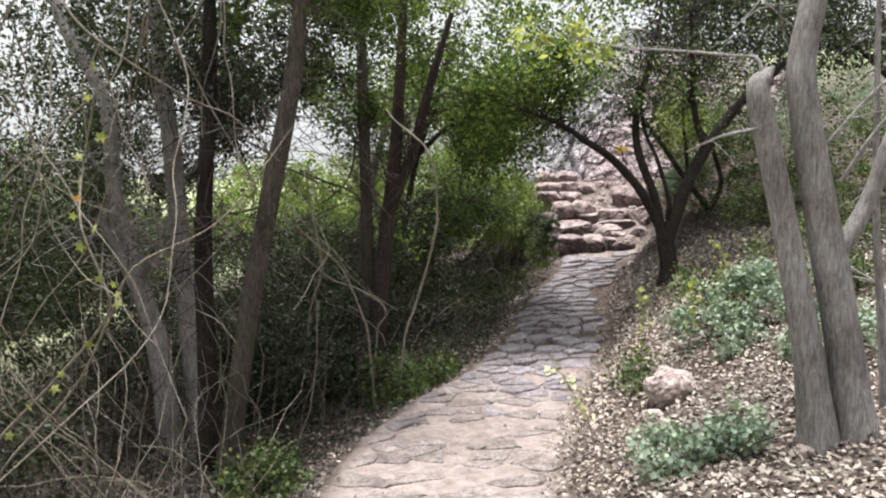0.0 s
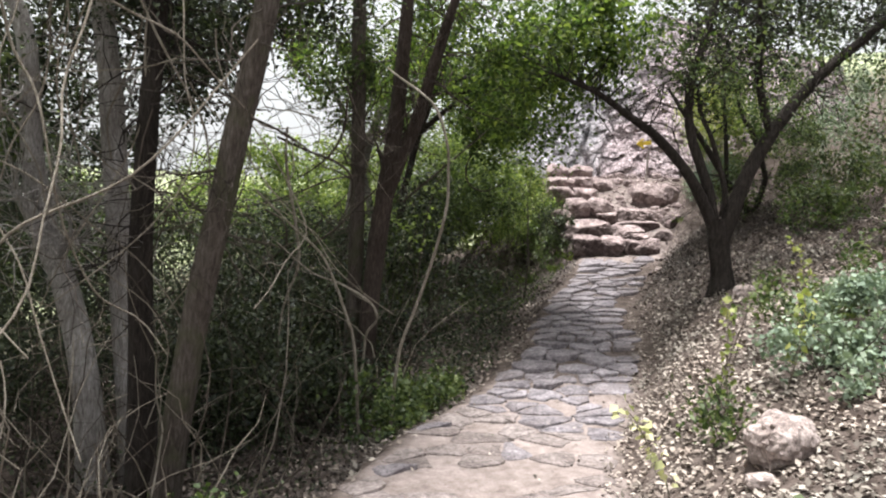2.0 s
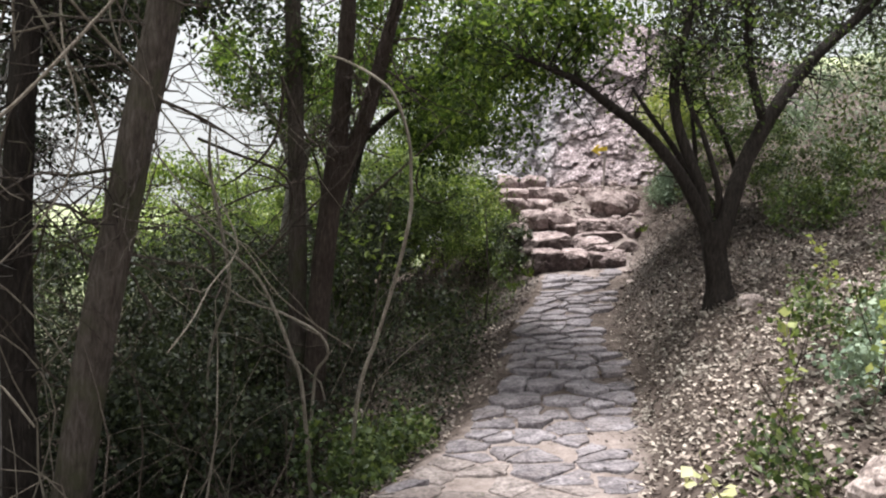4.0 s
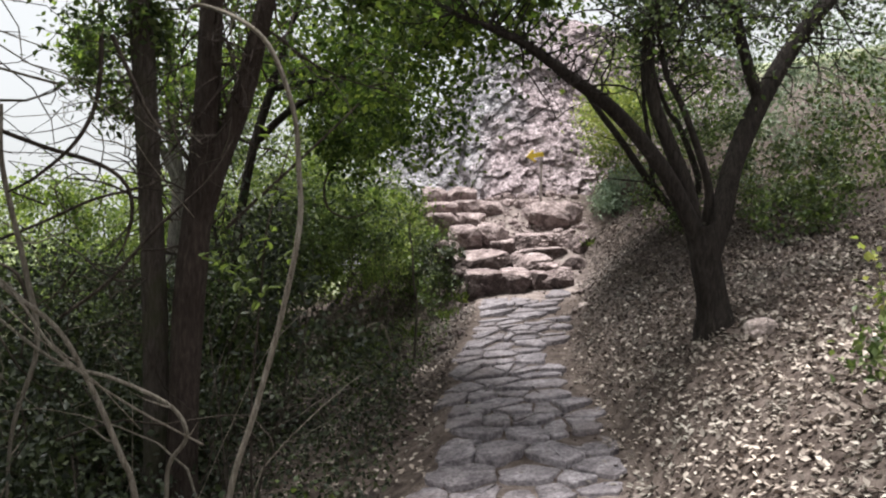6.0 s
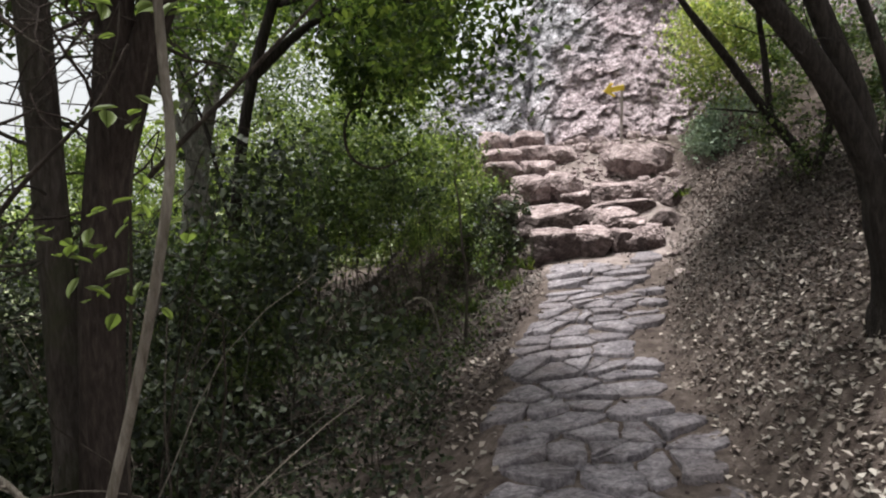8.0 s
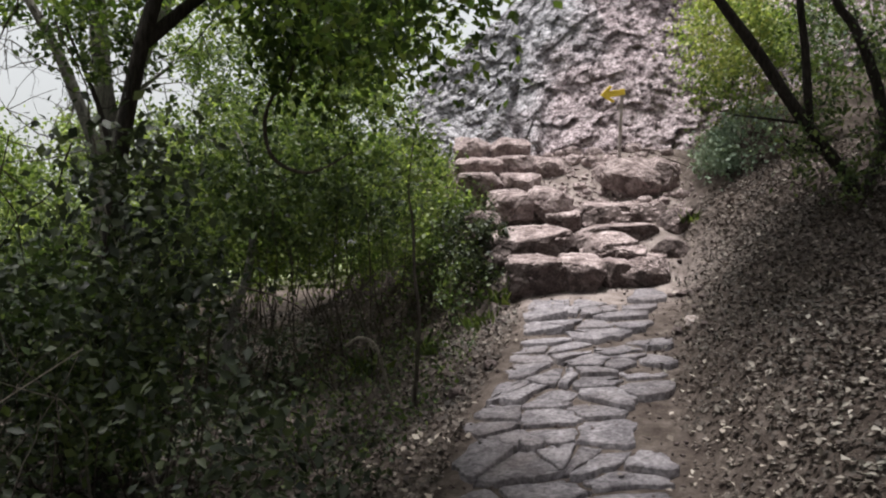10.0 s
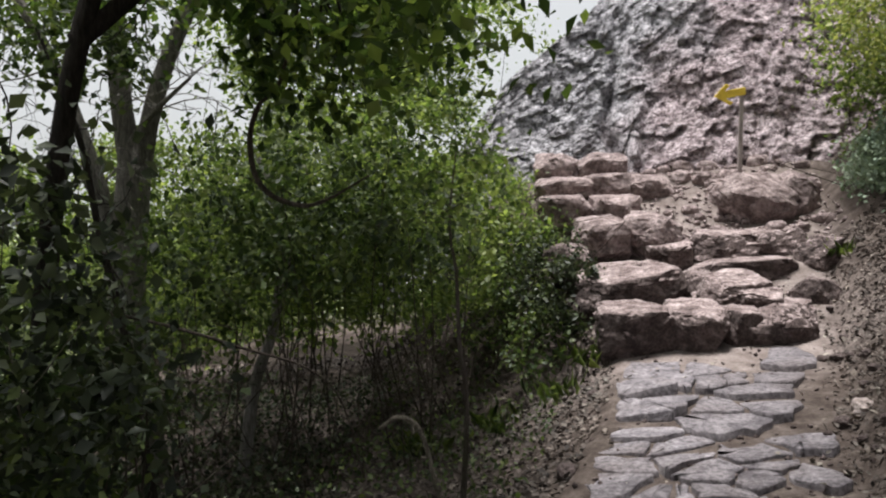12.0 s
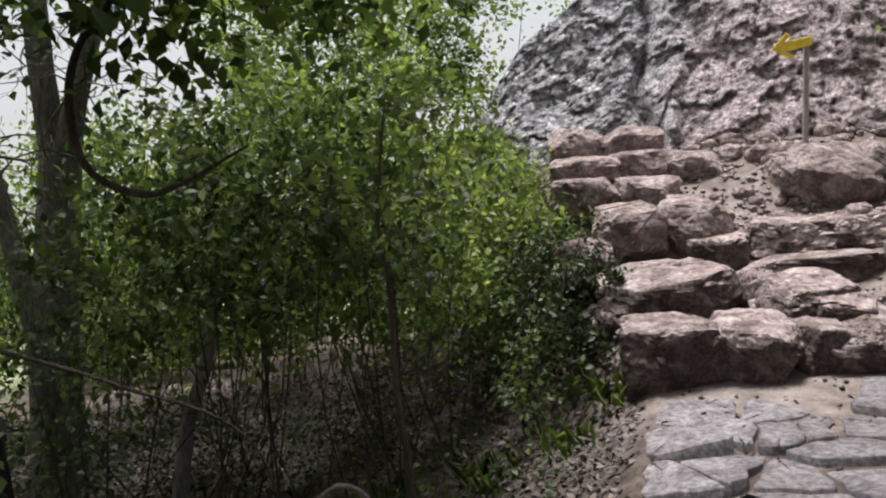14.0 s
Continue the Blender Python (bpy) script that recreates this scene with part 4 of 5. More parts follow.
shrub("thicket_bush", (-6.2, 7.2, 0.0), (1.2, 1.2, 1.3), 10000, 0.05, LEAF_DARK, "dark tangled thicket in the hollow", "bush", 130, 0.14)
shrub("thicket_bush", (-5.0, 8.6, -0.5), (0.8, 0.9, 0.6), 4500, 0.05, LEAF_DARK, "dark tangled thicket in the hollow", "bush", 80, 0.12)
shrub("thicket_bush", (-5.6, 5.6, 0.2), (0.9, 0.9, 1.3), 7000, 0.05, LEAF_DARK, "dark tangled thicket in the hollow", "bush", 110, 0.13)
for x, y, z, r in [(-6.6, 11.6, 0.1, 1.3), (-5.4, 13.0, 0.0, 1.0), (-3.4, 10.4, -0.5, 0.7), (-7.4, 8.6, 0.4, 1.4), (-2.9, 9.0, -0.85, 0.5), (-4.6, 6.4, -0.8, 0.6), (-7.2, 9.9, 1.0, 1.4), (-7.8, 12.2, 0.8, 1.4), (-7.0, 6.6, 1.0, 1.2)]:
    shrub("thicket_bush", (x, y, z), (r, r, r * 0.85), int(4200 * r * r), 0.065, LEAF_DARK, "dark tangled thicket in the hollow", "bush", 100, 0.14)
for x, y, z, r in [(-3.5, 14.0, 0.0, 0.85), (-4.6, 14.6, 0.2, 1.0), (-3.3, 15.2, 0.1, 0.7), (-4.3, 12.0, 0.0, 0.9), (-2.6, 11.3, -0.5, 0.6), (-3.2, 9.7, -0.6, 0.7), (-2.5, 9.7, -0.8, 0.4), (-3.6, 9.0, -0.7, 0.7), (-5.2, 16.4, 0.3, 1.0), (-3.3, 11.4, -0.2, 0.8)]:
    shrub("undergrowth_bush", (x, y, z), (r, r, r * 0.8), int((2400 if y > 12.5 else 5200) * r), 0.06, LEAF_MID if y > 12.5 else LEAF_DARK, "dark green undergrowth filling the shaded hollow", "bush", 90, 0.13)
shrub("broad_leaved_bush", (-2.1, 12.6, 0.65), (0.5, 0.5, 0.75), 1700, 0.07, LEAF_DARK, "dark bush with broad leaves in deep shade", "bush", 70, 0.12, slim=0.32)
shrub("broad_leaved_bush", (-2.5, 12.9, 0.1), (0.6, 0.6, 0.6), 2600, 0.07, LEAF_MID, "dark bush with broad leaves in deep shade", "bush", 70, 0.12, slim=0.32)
shrub("low_bush", (-0.35, 16.1, 0.55), (0.4, 0.5, 0.35), 2600, 0.045, LEAF_DARK, "dark green low growth over the step stones", "shrub", 40, 0.07)
for x, y, z, r, n, mat in [(-0.45, 15.75, 0.2, 0.28, 900, LEAF_MID), (-0.75, 16.3, 0.45, 0.4, 1700, LEAF_MID), (-0.85, 17.0, 0.8, 0.4, 1600, LEAF_LIGHT), (-0.5, 16.7, 0.85, 0.3, 1000, LEAF_MID), (-0.9, 17.6, 1.2, 0.4, 1500, LEAF_LIGHT)]:
    shrub("low_bush", (x, y, z), (r, r, r * 0.9), n, 0.045, mat, "green low growth spilling over the slope by the step stones", "shrub", 36, 0.07)
shrub("yellow_green_bush", (2.5, 17.3, 2.5), (0.7, 0.7, 1.0), 6500, 0.055, LEAF_LIGHT, "yellowish green bush at the foot of the rock", "bush", 70, 0.1)
shrub("yellow_green_bush", (2.35, 16.9, 2.75), (0.5, 0.5, 0.6), 2600, 0.055, LEAF_YELLOW, "fresh yellowish bush leaning over the bank", "bush", 45, 0.1)
shrub("grey_green_bush", (2.35, 16.9, 1.45), (0.55, 0.6, 0.5), 4500, 0.05, LEAF_SAGE, "grey-green bush on the bank above the steps", "bush", 60, 0.09)
shrub("herb_patch", (-2.35, 6.2), (0.55, 0.45, 0.22), 2600, 0.05, LEAF_MID, "fresh green herbs at the edge of the way", "plant", 45, 0.07, slim=0.42)
shrub("herb_patch", (-1.75, 8.75), (0.5, 0.5, 0.3), 2200, 0.05, LEAF_MID, "fresh green herbs at the edge of the way", "plant", 40, 0.08, slim=0.42)
shrub("herb_patch", (-1.5, 9.5), (0.45, 0.4, 0.22), 1600, 0.05, LEAF_MID, "fresh green herbs at the edge of the way", "plant", 30, 0.07, slim=0.42)
for x, y, r, h, n in [(0.75, 5.0, 0.22, 0.16, 600), (1.08, 5.05, 0.2, 0.16, 550), (1.4, 7.3, 0.5, 0.25, 1500), (1.9, 7.9, 0.6, 0.4, 1700), (2.1, 6.6, 0.5, 0.3, 1300)]:
    shrub("grey_green_herb", (x, y), (r, r, h * 0.85), int(n * 1.6), 0.042, LEAF_SAGE, "low grey-green herb growing through dry leaves", "plant", 34, 0.05, slim=0.45, group="grey-green herbs")
for x, y, r, h, n in [(0.75, 6.75, 0.22, 0.12, 260), (0.7, 7.3, 0.2, 0.14, 260), (1.6, 8.3, 0.5, 0.25, 1200), (2.4, 8.6, 0.7, 0.5, 1800), (3.2, 12.9, 0.7, 0.5, 1500), (3.2, 14.8, 0.8, 0.7, 2200), (2.3, 14.3, 0.4, 0.4, 900), (2.7, 12.2, 0.5, 0.35, 1400), (3.3, 11.4, 0.7, 0.5, 2200), (3.7, 9.8, 0.7, 0.6, 2400), (3.0, 13.6, 0.6, 0.5, 1800)]:
    shrub("bank_shrub", (x, y), (r, r, h), n, 0.05, LEAF_MID, "small green shrub on the leafy bank", "shrub", 30, 0.07, group="bank shrubs")
for x, y, h in [(0.33, 6.2, 0.75), (0.78, 7.2, 0.72), (1.12, 7.2, 0.7), (1.85, 9.35, 0.55)]:
    z0 = float(land(x, y))
    sprig = thing("pale_leaved_sprig", (x, y, z0), "thin upright sprig with pale yellowish leaves", "plant", "pale sprigs")
    line = wander((x, y, z0 - 0.03), (0.05, 0, 1), h, 9, 0.08)
    under(solid("stem", *tube(line, [0.006, 0.003], 5), TWIG), sprig)
    at = line[np.random.randint(3, 9, 45)] + np.random.randn(45, 3) * 0.03
    under(solid("foliage", *leaf_mesh(at, 0.05, slim=0.5), LEAF_YELLOW if x > 0.5 else LEAF_PALE, smooth_faces=False), sprig)

for x, y, r, h, n in [(4.3, 13.5, 0.9, 0.9, 3000), (4.6, 15.6, 1.1, 1.2, 3600), (3.4, 16.7, 0.8, 0.9, 3000), (5.6, 12.0, 1.0, 1.0, 2600), (5.8, 14.6, 1.2, 1.4, 3400), (4.2, 18.2, 1.2, 1.5, 3800), (6.5, 17.5, 1.4, 1.6, 3600)]:
    shrub("hillside_scrub", (x, y), (r, r, h), n, 0.06, LEAF_SAGE if r > 1 else LEAF_MID, "grey-green scrub on the hillside above the bank", "bush", 60, 0.13, group="hillside scrub")

def tuft(x, y, n, h, material, label):
    z = float(land(x, y))
    ob = thing("grass_tuft", (x, y, z), label, "grass", "grass tufts")
    root = np.array([x, y, z - 0.01]) + np.random.randn(n, 3) * (0.09, 0.09, 0)
    lean = np.random.randn(n, 3) * (0.4, 0.4, 0) + (0, 0, 1)
    lean /= np.linalg.norm(lean, axis=1)[:, None]
    side = np.cross(lean, np.random.randn(n, 3))
    side /= np.linalg.norm(side, axis=1)[:, None]
    ln = h * np.random.uniform(0.5, 1.2, (n, 1))
    mid, tip = root + lean * ln * 0.55, root + lean * ln * 0.9 + np.random.randn(n, 3) * 0.04 - (0, 0, 0.03)
    v = np.stack([root, mid + side * 0.0016, tip, mid - side * 0.0016], 1).reshape(-1, 3)
    i = np.arange(n)[:, None] * 4
    f = np.concatenate([i + [0, 1, 2], i + [0, 2, 3]], 1).reshape(-1, 3)
    tagged(under(solid("blade_clump", v, f, material, smooth_faces=False), ob), kind="stuff")


for x, y, h in [(-0.3, 15.35, 0.2), (-0.7, 15.45, 0.24), (-0.1, 15.6, 0.2), (-1.3, 15.6, 0.3), (1.75, 16.4, 0.16)]:
    tuft(x, y, 60, h, LEAF_LIGHT, "thin green grass tuft at the edge of the way")

# far scrub in the hollow
for i in range(56):
    x, y = random.uniform(-24, -9), random.uniform(9, 38)
    if i > 27:
        x, y = random.uniform(-9, -1.8), random.uniform(20, 34)
    if i >= 40:
        x, y = random.uniform(-13, -8.6), random.uniform(9.5, 20)
    r = random.uniform(1.1, 2.2)
    shrub("far_scrub", (x, y), (r, r, r * random.uniform(0.6, 1.1)), 2600, 0.12, LEAF_LIGHT if i < 40 else LEAF_MID, "pale green sunlit scrub beyond the thicket", "bush", 60, 0.18, group="far scrub")


# ---------- vines and dry stems ----------
def vine(name, label, pts, radii, material=TWIG, sides=7, n=40, category="vine"):
    ob = thing(name, tuple(pts[0]), label, category)
    line = curve_points(pts, n)
    under(solid("stem", *tube(line, radii, sides, 0.05), material), ob)
    for k in (0.35, 0.55, 0.8):
        tw = wander(line[int(k * n)], np.random.randn(3), random.uniform(0.12, 0.3), 6, 0.3)
        if over_way(tw, 3.0):
            continue
        under(solid("twig", *tube(tw, [radii[-1] * 0.7, 0.0015], 4), material), ob)
    return ob


liana = vine("hanging_vine", "long pale bare vine arching beside the way", [(-1.72, 8.8, -1.0), (-1.67, 8.8, -0.27), (-1.54, 8.8, 0.16), (-1.41, 8.8, 0.61), (-1.32, 8.8, 1.03), (-1.32, 8.8, 1.29), (-1.34, 8.8, 1.56), (-1.44, 8.8, 1.85), (-1.59, 8.85, 2.0), (-1.9, 9.3, 2.2), (-2.2, 10.2, 2.4)], [0.016, 0.014, 0.014, 0.013, 0.012, 0.011, 0.009], n=60)
vine("hanging_vine", "pale crooked stem with an elbow in the undergrowth", [(-2.12, 9.2, -1.0), (-2.08, 9.2, -0.39), (-2.06, 9.2, -0.19), (-1.97, 9.2, -0.05), (-2.05, 9.2, 0.11), (-2.34, 9.2, 0.26), (-2.62, 9.2, 0.35), (-3.0, 9.3, 0.6)], [0.014, 0.012, 0.012, 0.01, 0.008])
vine("hanging_vine", "pale bare stem leaning through the undergrowth", [(-1.95, 8.6, -1.0), (-2.03, 8.6, -0.19), (-2.1, 8.6, 0.04), (-2.22, 8.6, 0.34), (-2.36, 8.6, 0.59), (-2.6, 8.6, 0.79), (-3.0, 8.7, 1.1)], [0.015, 0.014, 0.012, 0.009])
vine("hanging_root", "pale aerial root hanging in the thicket", [(-2.97, 9.4, 1.7), (-2.97, 9.4, 1.36), (-2.86, 9.4, 0.81), (-2.81, 9.4, 0.39), (-2.96, 9.4, -0.12), (-3.0, 9.4, -1.05)], [0.01, 0.014, 0.016, 0.012, 0.008])
vine("curled_vine", "dark vine hanging in a wide curl", [(-1.4, 13.6, 2.3), (-1.54, 13.6, 1.76), (-1.65, 13.6, 1.64), (-1.7, 13.6, 1.49), (-1.68, 13.6, 1.31), (-1.6, 13.6, 1.21), (-1.45, 13.6, 1.16), (-1.32, 13.6, 1.19), (-1.15, 13.7, 1.3)], [0.009, 0.011, 0.014, 0.013, 0.01, 0.004], TWIG_DARK)
vine("fallen_branch", "long dry branch leaning over the scrub", [(-3.6, 14.6, 0.6), (-3.37, 14.6, 0.55), (-2.96, 14.6, 0.51), (-2.51, 14.6, 0.41), (-2.2, 14.6, 0.32), (-1.81, 14.6, 0.21), (-1.59, 14.6, 0.02), (-1.45, 14.6, -0.45)], [0.012, 0.012, 0.01, 0.007, 0.004], TWIG_DARK, category="branch")
vine("dead_stem", "pale dead stem standing in low scrub", [(-2.66, 15.6, -0.75), (-2.55, 15.6, -0.1), (-2.41, 15.6, 0.27), (-2.33, 15.6, 0.74), (-2.34, 15.6, 1.21), (-2.5, 15.6, 1.6)], [0.05, 0.045, 0.04, 0.035, 0.03, 0.02], BARK_GREY, category="branch")
vine("bent_stem", "short bent dead stem by the edge of the way", [(-1.35, 14.6, -0.15), (-1.23, 14.6, -0.08), (-1.1, 14.6, -0.17), (-1.0, 14.6, -0.55)], [0.012, 0.014, 0.016], TWIG, category="branch")
for pts, r in [
    ([(-3.14, 9.6, 1.61), (-2.83, 9.6, 1.49), (-2.55, 9.6, 1.4), (-2.4, 9.6, 1.29), (-2.36, 9.6, 1.14), (-2.4, 9.6, 0.96), (-2.46, 9.6, 0.86)], 0.014),
    ([(-2.29, 9.0, 1.96), (-2.3, 9.0, 1.76), (-2.34, 9.0, 1.59), (-2.44, 9.0, 1.43), (-2.62, 9.0, 1.28), (-2.75, 9.0, 1.21)], 0.012),
    ([(-3.37, 9.9, 0.93), (-3.03, 9.9, 1.06), (-2.69, 9.9, 1.21), (-2.4, 9.9, 1.28), (-2.26, 9.9, 1.33)], 0.010),
    ([(-2.85, 9.8, 0.52), (-2.6, 9.8, 0.7), (-2.43, 9.8, 0.88), (-2.26, 9.8, 1.06), (-1.98, 9.8, 1.32), (-1.84, 9.8, 1.54)], 0.012),
    ([(-1.95, 10.1, 1.03), (-1.75, 10.1, 1.22), (-1.57, 10.1, 1.38), (-1.31, 10.1, 1.62), (-1.11, 10.1, 1.81)], 0.011),
    ([(-3.39, 10.0, 0.87), (-3.19, 10.0, 0.76), (-3.14, 10.0, 0.53), (-3.18, 10.0, 0.25)], 0.012),
    ([(-2.49, 9.7, 2.14), (-2.4, 9.7, 1.93), (-2.28, 9.7, 1.67), (-2.18, 9.7, 1.57)], 0.014),
]:
    vine("dark_vine", "dark bare vine curving between the trunks", pts, [r, r * 0.9, r * 0.45], TWIG_DARK, 6, 36)
LEAFED = [vine("ivy_stem", "pale ivy stem with yellow-green lobed leaves", [(-4.1, 5.2, -0.9), (-3.96, 5.2, -0.45), (-3.46, 5.2, 0.07), (-3.02, 5.2, 0.57), (-3.06, 5.2, 0.84), (-3.2, 5.2, 1.2), (-3.3, 5.4, 1.6), (-3.15, 5.4, 2.3)], [0.013, 0.012, 0.01, 0.008, 0.006]),
          vine("ivy_stem", "pale ivy stem curving through the thicket", [(-4.0, 5.3, -1.1), (-3.96, 5.3, -0.65), (-3.36, 5.3, 0.01), (-3.08, 5.3, 0.51), (-2.86, 5.3, 0.91), (-2.28, 5.4, 1.24), (-1.9, 5.8, 1.9)], [0.012, 0.011, 0.009, 0.007, 0.005])]

for i in range(38):
    x, y, z = random.uniform(-4.9, -2.8), random.uniform(5.2, 7.6), random.uniform(2.2, 3.6)
    line = wander((x, y, z), (random.gauss(0, 0.25), random.gauss(0, 0.2), -1), z - float(land(x, y)) - random.uniform(-0.1, 1.4), 12, 0.22)
    line[:, 2] = np.maximum(line[:, 2], land(line[:, 0], line[:, 1]) - 0.02)
    if over_way(line, 3.0):
        continue
    vine("hanging_vine", "thin pale vine hanging among the trunks", [tuple(q) for q in line], [random.uniform(0.005, 0.011), 0.004], TWIG, 5, 30)

# lobed ivy leaves on the first stem
ivy_line = curve_points([(-3.96, 5.2, -0.45), (-3.46, 5.2, 0.07), (-3.02, 5.2, 0.57), (-3.06, 5.2, 0.84), (-3.2, 5.2, 1.2), (-3.3, 5.4, 1.6), (-3.15, 5.4, 2.3)], 20)


def lobed_leaf(size):
    """A flat five-lobed leaf with a raised fold, facing -y."""
    out = []
    for k in range(10):
        a = math.pi * (0.5 + 2 * k / 10)
        r = size * (1.0 if k % 2 == 0 else 0.45)
        out.append((r * math.cos(a), 0.12 * size * (k % 2), r * math.sin(a)))
    verts = [(0, -0.1 * size, 0)] + out
    return verts, [(0, 1 + k, 1 + (k + 1) % 10) for k in range(10)]


for i, k in enumerate(range(1, 20)):
    v, f = lobed_leaf(random.uniform(0.035, 0.055))
    p = ivy_line[k] + np.random.randn(3) * (0.05, 0.03, 0.03)
    ob = solid("leaf", v, f, LEAF_ORANGE if i == 13 else LEAF_YELLOW, smooth_faces=False)
    ob.matrix_world = pose(*p, random.uniform(-40, 40), random.uniform(-60, 60), random.uniform(-40, 40))
    under(ob, LEAFED[0])

# bright large leaves by the forked trunk
sprout = thing("leafy_sprout", (-1.6, 9.1, float(land(-1.6, 9.1))), "thin shoot with bright green broad leaves", "plant")
sl = curve_points([(-1.6, 9.1, -1.05), (-1.62, 9.1, 0.0), (-1.55, 9.05, 0.7), (-1.5, 9.0, 1.05), (-1.35, 8.9, 1.5)], 24)
under(solid("stem", *tube(sl, [0.007, 0.003], 5), TWIG_DARK), sprout)


def broad_leaf(size):
    """An oval leaf folded along its midrib, pointing along +x."""
    prof = [(0.0, 0.0), (0.18, 0.2), (0.42, 0.33), (0.68, 0.27), (0.88, 0.13), (1.0, 0.0)]
    verts = [(x * size, 0, -0.12 * size * x * x) for x, _ in prof]
    verts += [(x * size, w * size, 0.09 * size - 0.12 * size * x * x) for x, w in prof[1:-1]]
    verts += [(x * size, -w * size, 0.09 * size - 0.12 * size * x * x) for x, w in prof[1:-1]]
    faces = []
    for k in (6, 10):
        faces += [(0, 1, k), (4, 5, k + 3)]
        for j in range(3):
            faces += [(1 + j, 2 + j, k + j + 1), (1 + j, k + j + 1, k + j)]
    return verts, faces


for c in [(-1.52, 9.02, 0.93), (-1.58, 9.0, 0.72), (-1.45, 8.95, 1.2), (-1.4, 8.9, 1.45), (-1.75, 9.1, 0.85)]:
    for k in range(11):
        ob = solid("leaf", *broad_leaf(random.uniform(0.045, 0.085)), LEAF_LIGHT)
        ob.matrix_world = pose(*(np.array(c) + np.random.randn(3) * (0.07, 0.05, 0.035)), random.uniform(-35, 35), random.uniform(-20, 50), random.uniform(0, 360))
        under(ob, sprout)

# tangle of dry stems in the hollow
pieces, dark = [], []
for i in range(500):
    x, y = random.uniform(-6.0, -1.9), random.uniform(4.6, 13.0)
    edge = float(np.interp(y, EDGE_Y, EDGE_L))
    if x > edge - 0.45:
        x = edge - random.uniform(0.45, 2.0)
    z = float(land(x, y))
    w = np.array([random.gauss(0, 0.5), random.gauss(0, 0.4), 1.0])
    line = wander((x, y, z - 0.03), w, random.uniform(0.5, 2.4), 9, 0.2, random.uniform(0, 0.14))
    if over_way(line, 3.0):
        continue
    (pieces if random.random() < (0.55 if y < 9.5 else 0.3) else dark).append(tube(line, [random.uniform(0.004, 0.011), 0.002], 4))
for i in range(260):
    x, y = random.uniform(-6.5, -2.6), random.uniform(6.5, 13.5)
    z = float(land(x, y)) + random.uniform(0.8, 3.6)
    line = wander((x, y, z), np.random.randn(3) + (0, 0, -0.2), random.uniform(0.8, 2.2), 10, 0.35, 0.04)
    if over_way(line, 3.0):
        continue
    (pieces if random.random() < 0.3 else dark).append(tube(line, [random.uniform(0.003, 0.008), 0.002], 4))
for i in range(55):
    x, y = random.uniform(-3.0, -0.6), random.uniform(12.6, 16.0)
    edge = float(np.interp(y, EDGE_Y, EDGE_L))
    if x > edge - 0.3:
        x = edge - random.uniform(0.3, 1.6)
    z = float(land(x, y))
    line = wander((x, y, z - 0.02), (random.gauss(0, 1.0), random.gauss(0, 0.6), random.uniform(0.0, 0.6)), random.uniform(0.2, 0.8), 7, 0.3, 0.08)
    (pieces if random.random() < 0.5 else dark).append(tube(line, [random.uniform(0.003, 0.007), 0.0015], 3))
tangle = solid("dry_stems", *joined(pieces), TWIG)
tagged(tangle, "tangle of pale dry stems and vines in the hollow", "undergrowth", kind="stuff")
tangle = solid("dark_stems", *joined(dark), TWIG_DARK)
tagged(tangle, "tangle of dark twigs and vines in the hollow", "undergrowth", kind="stuff")

# low green growth in the hollow
n = 64000
x, y = np.random.uniform(-7, -0.3, n), np.random.uniform(6.5, 17.5, n)
keep = x < np.interp(y, EDGE_Y, EDGE_L) - 0.25 - 0.25 * np.random.rand(n)
x, y = x[keep], y[keep]
z = land(x, y) + np.random.rand(len(x)) ** 2 * 0.5 * (0.6 + 0.5 * wave(x, y, 1.7, 2.0)) + 0.01
sparse = (y > 9.4 + 0.5 * wave(x, y, 1.1)) | (np.random.rand(len(x)) < 0.3)
x, y, z = x[sparse], y[sparse], z[sparse]
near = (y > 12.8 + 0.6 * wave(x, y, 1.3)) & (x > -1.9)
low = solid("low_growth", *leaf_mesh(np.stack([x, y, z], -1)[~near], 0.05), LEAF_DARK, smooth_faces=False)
tagged(low, "low dark green growth covering the hollow", "undergrowth", kind="stuff")
low = solid("low_growth", *leaf_mesh(np.stack([x, y, z], -1)[near][::2], 0.045), LEAF_MID, smooth_faces=False)
tagged(low, "low green growth on the slope by the steps", "undergrowth", kind="stuff")

# ---------- fallen leaves ----------
def litter(name, n, box, label, keep, size, material=LITTER):
    x, y = np.random.uniform(box[0], box[1], n), np.random.uniform(box[2], box[3], n)
    el, er = np.interp(y, EDGE_Y, EDGE_L), np.interp(y, EDGE_Y, EDGE_R)
    k = keep(x, y, el, er)
    fade = np.random.rand(len(x)) ** 0.7 * 2.0
    k = k & ((x < box[1] - fade) | (box[1] < 2)) & ((x > box[0] + fade) | (box[0] > -3)) & (y > box[2] + 0.6 * fade)
    x, y = x[k], y[k]
    p = np.stack([x, y, land(x, y) + np.random.uniform(0.004, 0.03, len(x))], -1)
    v, f = leaf_mesh(p, size, np.random.randn(len(p), 3) * (1, 1, 0.05) + (0, 0, 0.22), up=1.6, slim=0.32)
    return tagged(solid(name, v, f, material, smooth_faces=False), label, "fallen leaves", kind="stuff")


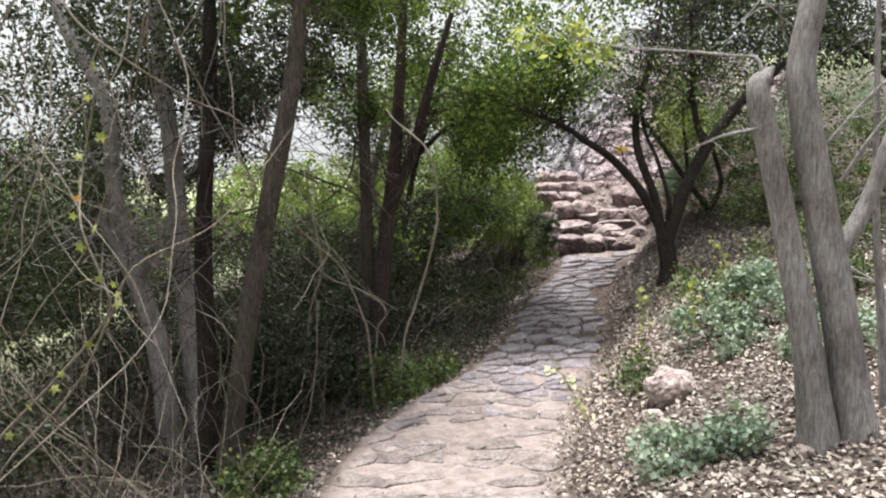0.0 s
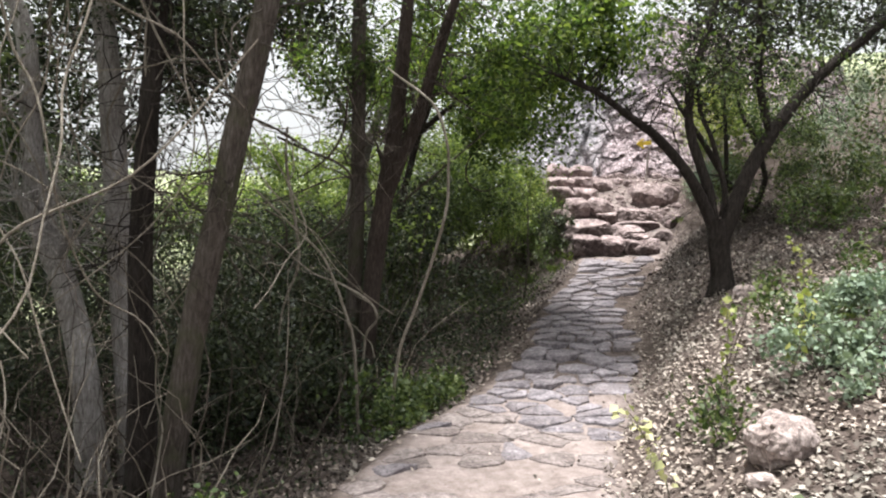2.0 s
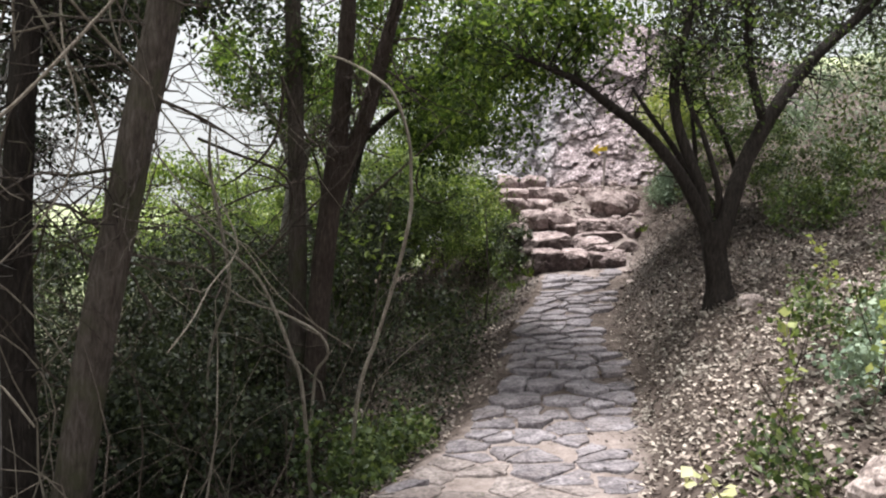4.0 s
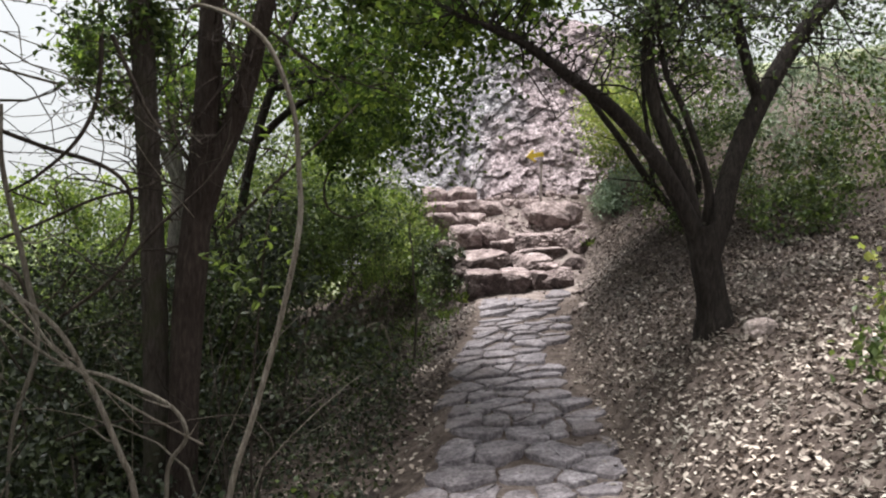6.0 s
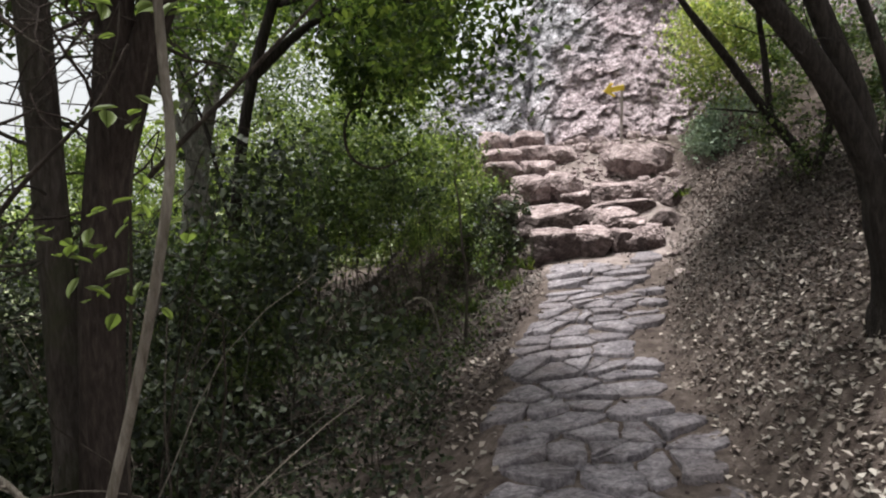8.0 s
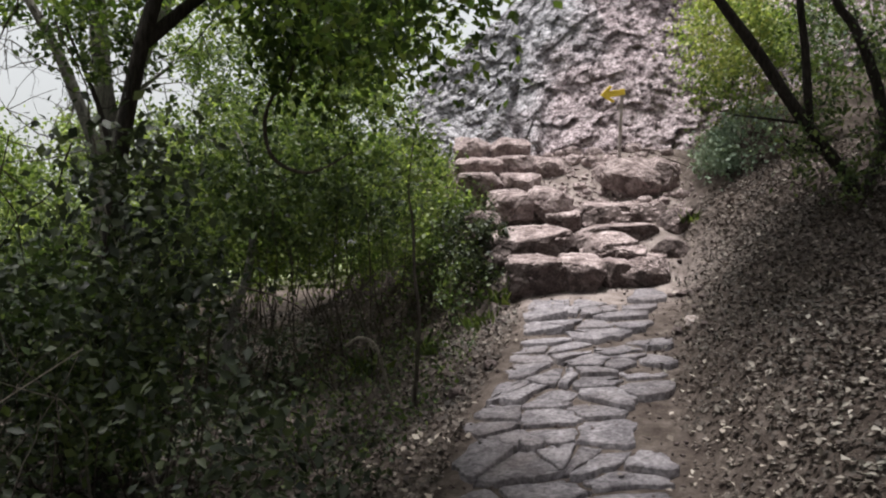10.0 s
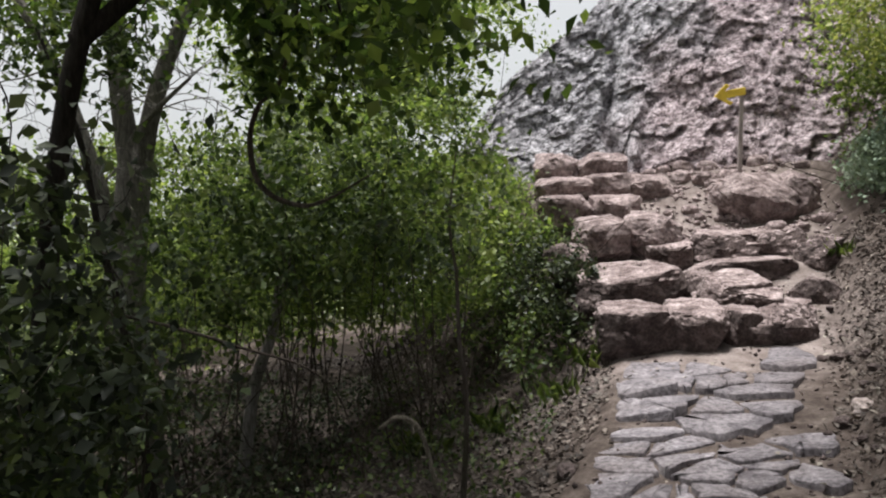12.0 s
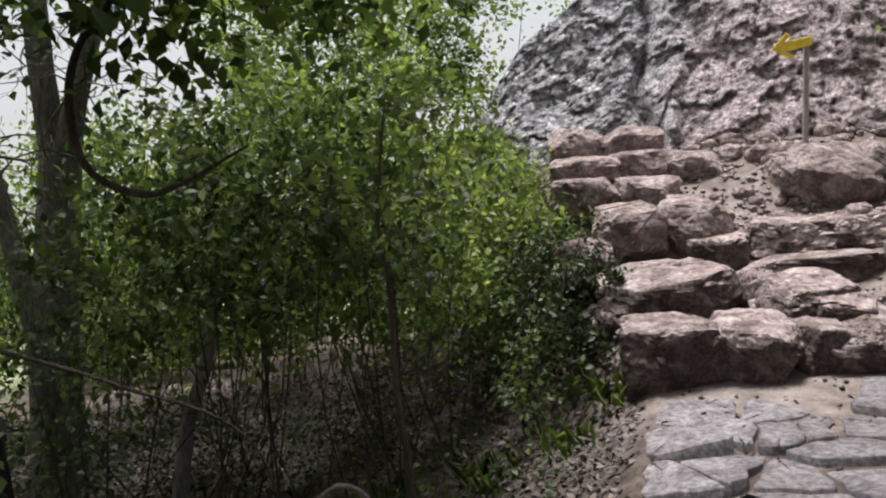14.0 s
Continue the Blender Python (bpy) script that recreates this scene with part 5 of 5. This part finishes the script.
litter("leaf_litter", 90000, (-0.1, 5.5, 2.5, 16.5), "brown and greyish fallen leaves covering the bank", lambda x, y, l, r: x > r - 0.05 + 0.5 * np.random.rand(len(x)) ** 1.5 + 0.05 * wave(x, y, 3) + 9.0 * (np.random.rand(len(x)) < 0.9 * smooth(10.5, 13.0, y)), 0.046)
# Shaded bank, hollow and slope use the leaf copy with shade in its colour.
litter("leaf_litter", 90000, (0.2, 4.5, 9.5, 16.6), "fallen leaves on the shaded bank, darkened for the shade", lambda x, y, l, r: (x > r + 0.06 + 0.45 * np.random.rand(len(x)) ** 1.3) & (np.random.rand(len(x)) < smooth(10.2, 12.5, y)), 0.034, SHADE_LITTER)
litter("leaf_litter", 26000, (-5.5, -1.0, 4.5, 10.5), "fallen leaves darkened for the shade of the hollow", lambda x, y, l, r: x < l - 0.1, 0.055, SHADE_LITTER)
litter("leaf_litter", 7000, (-4.5, 0.1, 3, 13.0), "dull fallen leaves along the edge of the way", lambda x, y, l, r: x < l + 0.05 - 0.12 * np.random.rand(len(x)), 0.055)
litter("leaf_litter", 2600, (-1.8, 1.6, 3, 17.5), "scattered dry leaves on the stone way", lambda x, y, l, r: (x > l) & (x < r + 0.1) & (np.random.rand(len(x)) < 0.15 + 0.5 * np.abs((x - (l + r) / 2) / (r - l) * 2) ** 4), 0.04)

litter("leaf_litter", 70000, (-6.5, 0.2, 11.0, 19.5), "dull brown fallen leaves on the slope by the steps", lambda x, y, l, r: x < l - 0.05, 0.045, SHADE_LITTER)

# ---------- flagstones ----------
pavement = thing("stone_pavement", (0, 10, -0.5), "worn grey flagstones laid in brown earth", "pavement", kind="structure")


def clip(poly, p, nrm):
    out = []
    for a, b in zip(poly, poly[1:] + poly[:1]):
        da, db = (a - p) @ nrm, (b - p) @ nrm
        if da <= 0:
            out.append(a)
        if da * db < 0:
            out.append(a + (b - a) * da / (da - db))
    return out


rng = np.random.RandomState(7)
seeds, ends, ghosts = [], [], []
yy = 4.6
row = 0
while yy < 15.35:
    step = rng.uniform(0.17, 0.31)
    a, b = np.interp(yy, EDGE_Y, EDGE_L) + 0.02, np.interp(yy, EDGE_Y, EDGE_R) - 0.02
    b += rng.uniform(-0.16, 0.1) if yy > 9 else 0.0
    a += rng.uniform(-0.04, 0.07)
    count = max(2, int(round((b - a) / rng.uniform(0.2, 0.46))))
    for k in range(count):
        seeds.append((a + (k + 0.5 + rng.uniform(-0.36, 0.36)) * (b - a) / count, yy + rng.uniform(-0.14, 0.14)))
    ends.append((yy, a, b))
    ghosts += [(a - rng.uniform(0.14, 0.24), yy + rng.uniform(-0.1, 0.1)), (b + rng.uniform(0.14, 0.26), yy + rng.uniform(-0.1, 0.1))]
    yy += step
built = len(seeds)
seeds = np.array(seeds + ghosts)
for i, s in enumerate(seeds[:built]):
    if (s[1] < 8.0 and rng.rand() < 0.28) or (s[1] < 9.5 and rng.rand() < 0.12) or (s[1] > 14.4 and rng.rand() < 0.12):
        continue
    l, r = min(ends, key=lambda q: abs(q[0] - s[1]))[1:]
    poly = [np.array(q) for q in ((l - 0.12, s[1] - 0.35), (r + 0.12, s[1] - 0.35), (r + 0.12, s[1] + 0.35), (l - 0.12, s[1] + 0.35))]
    for j in np.argsort(((seeds - s) ** 2).sum(1))[1:16]:
        o = seeds[j]
        poly = clip(poly, (s + o) / 2 - (o - s) / np.linalg.norm(o - s) * rng.uniform(0.003, 0.016), o - s)
        if len(poly) < 3:
            break
    if len(poly) < 3:
        continue
    ring = []
    for a, b in zip(poly, poly[1:] + poly[:1]):
        ring += [a * 0.93 + b * 0.07, a * 0.65 + b * 0.35 + rng.randn(2) * 0.013, a * 0.35 + b * 0.65 + rng.randn(2) * 0.013, a * 0.07 + b * 0.93]
    ring = np.array(ring)
    c = ring.mean(0)
    buried = 0.008 if s[1] < 8.3 else 0.014 if s[1] < 9.5 else 0.026
    h = float(land(*c)) + buried * rng.uniform(0.3, 1.3)
    slope = np.array([(float(land(c[0] + 0.2, c[1])) - float(land(c[0] - 0.2, c[1]))) / 0.4 + rng.randn() * 0.015, (float(land(c[0], c[1] + 0.2)) - float(land(c[0], c[1] - 0.2))) / 0.4 - (0.6 + abs(rng.randn())) * buried * 2.6])
    k = len(ring)
    top = lambda q, d: np.column_stack([q, h + (q - c) @ slope - d])
    v = np.vstack([top(ring, 0.09), top(ring, 0.004), top(c + (ring - c) * 0.985, 0.0), top(c + (ring - c) * 0.5, -0.002 + 0.004 * rng.randn(k)[:, None].ravel()[:1]), top(c[None], 0.0)])
    f = []
    for lev in range(3):
        for q in range(k):
            w = (q + 1) % k
            f += [(lev * k + q, lev * k + w, (lev + 1) * k + w), (lev * k + q, (lev + 1) * k + w, (lev + 1) * k + q)]
    f += [(3 * k + q, 3 * k + (q + 1) % k, 4 * k) for q in range(k)]
    under(solid("flagstone", v, f, FLAG if s[1] > 8.0 + 0.6 * rng.randn() else FLAG_DUSTY, smooth_faces=False), pavement)
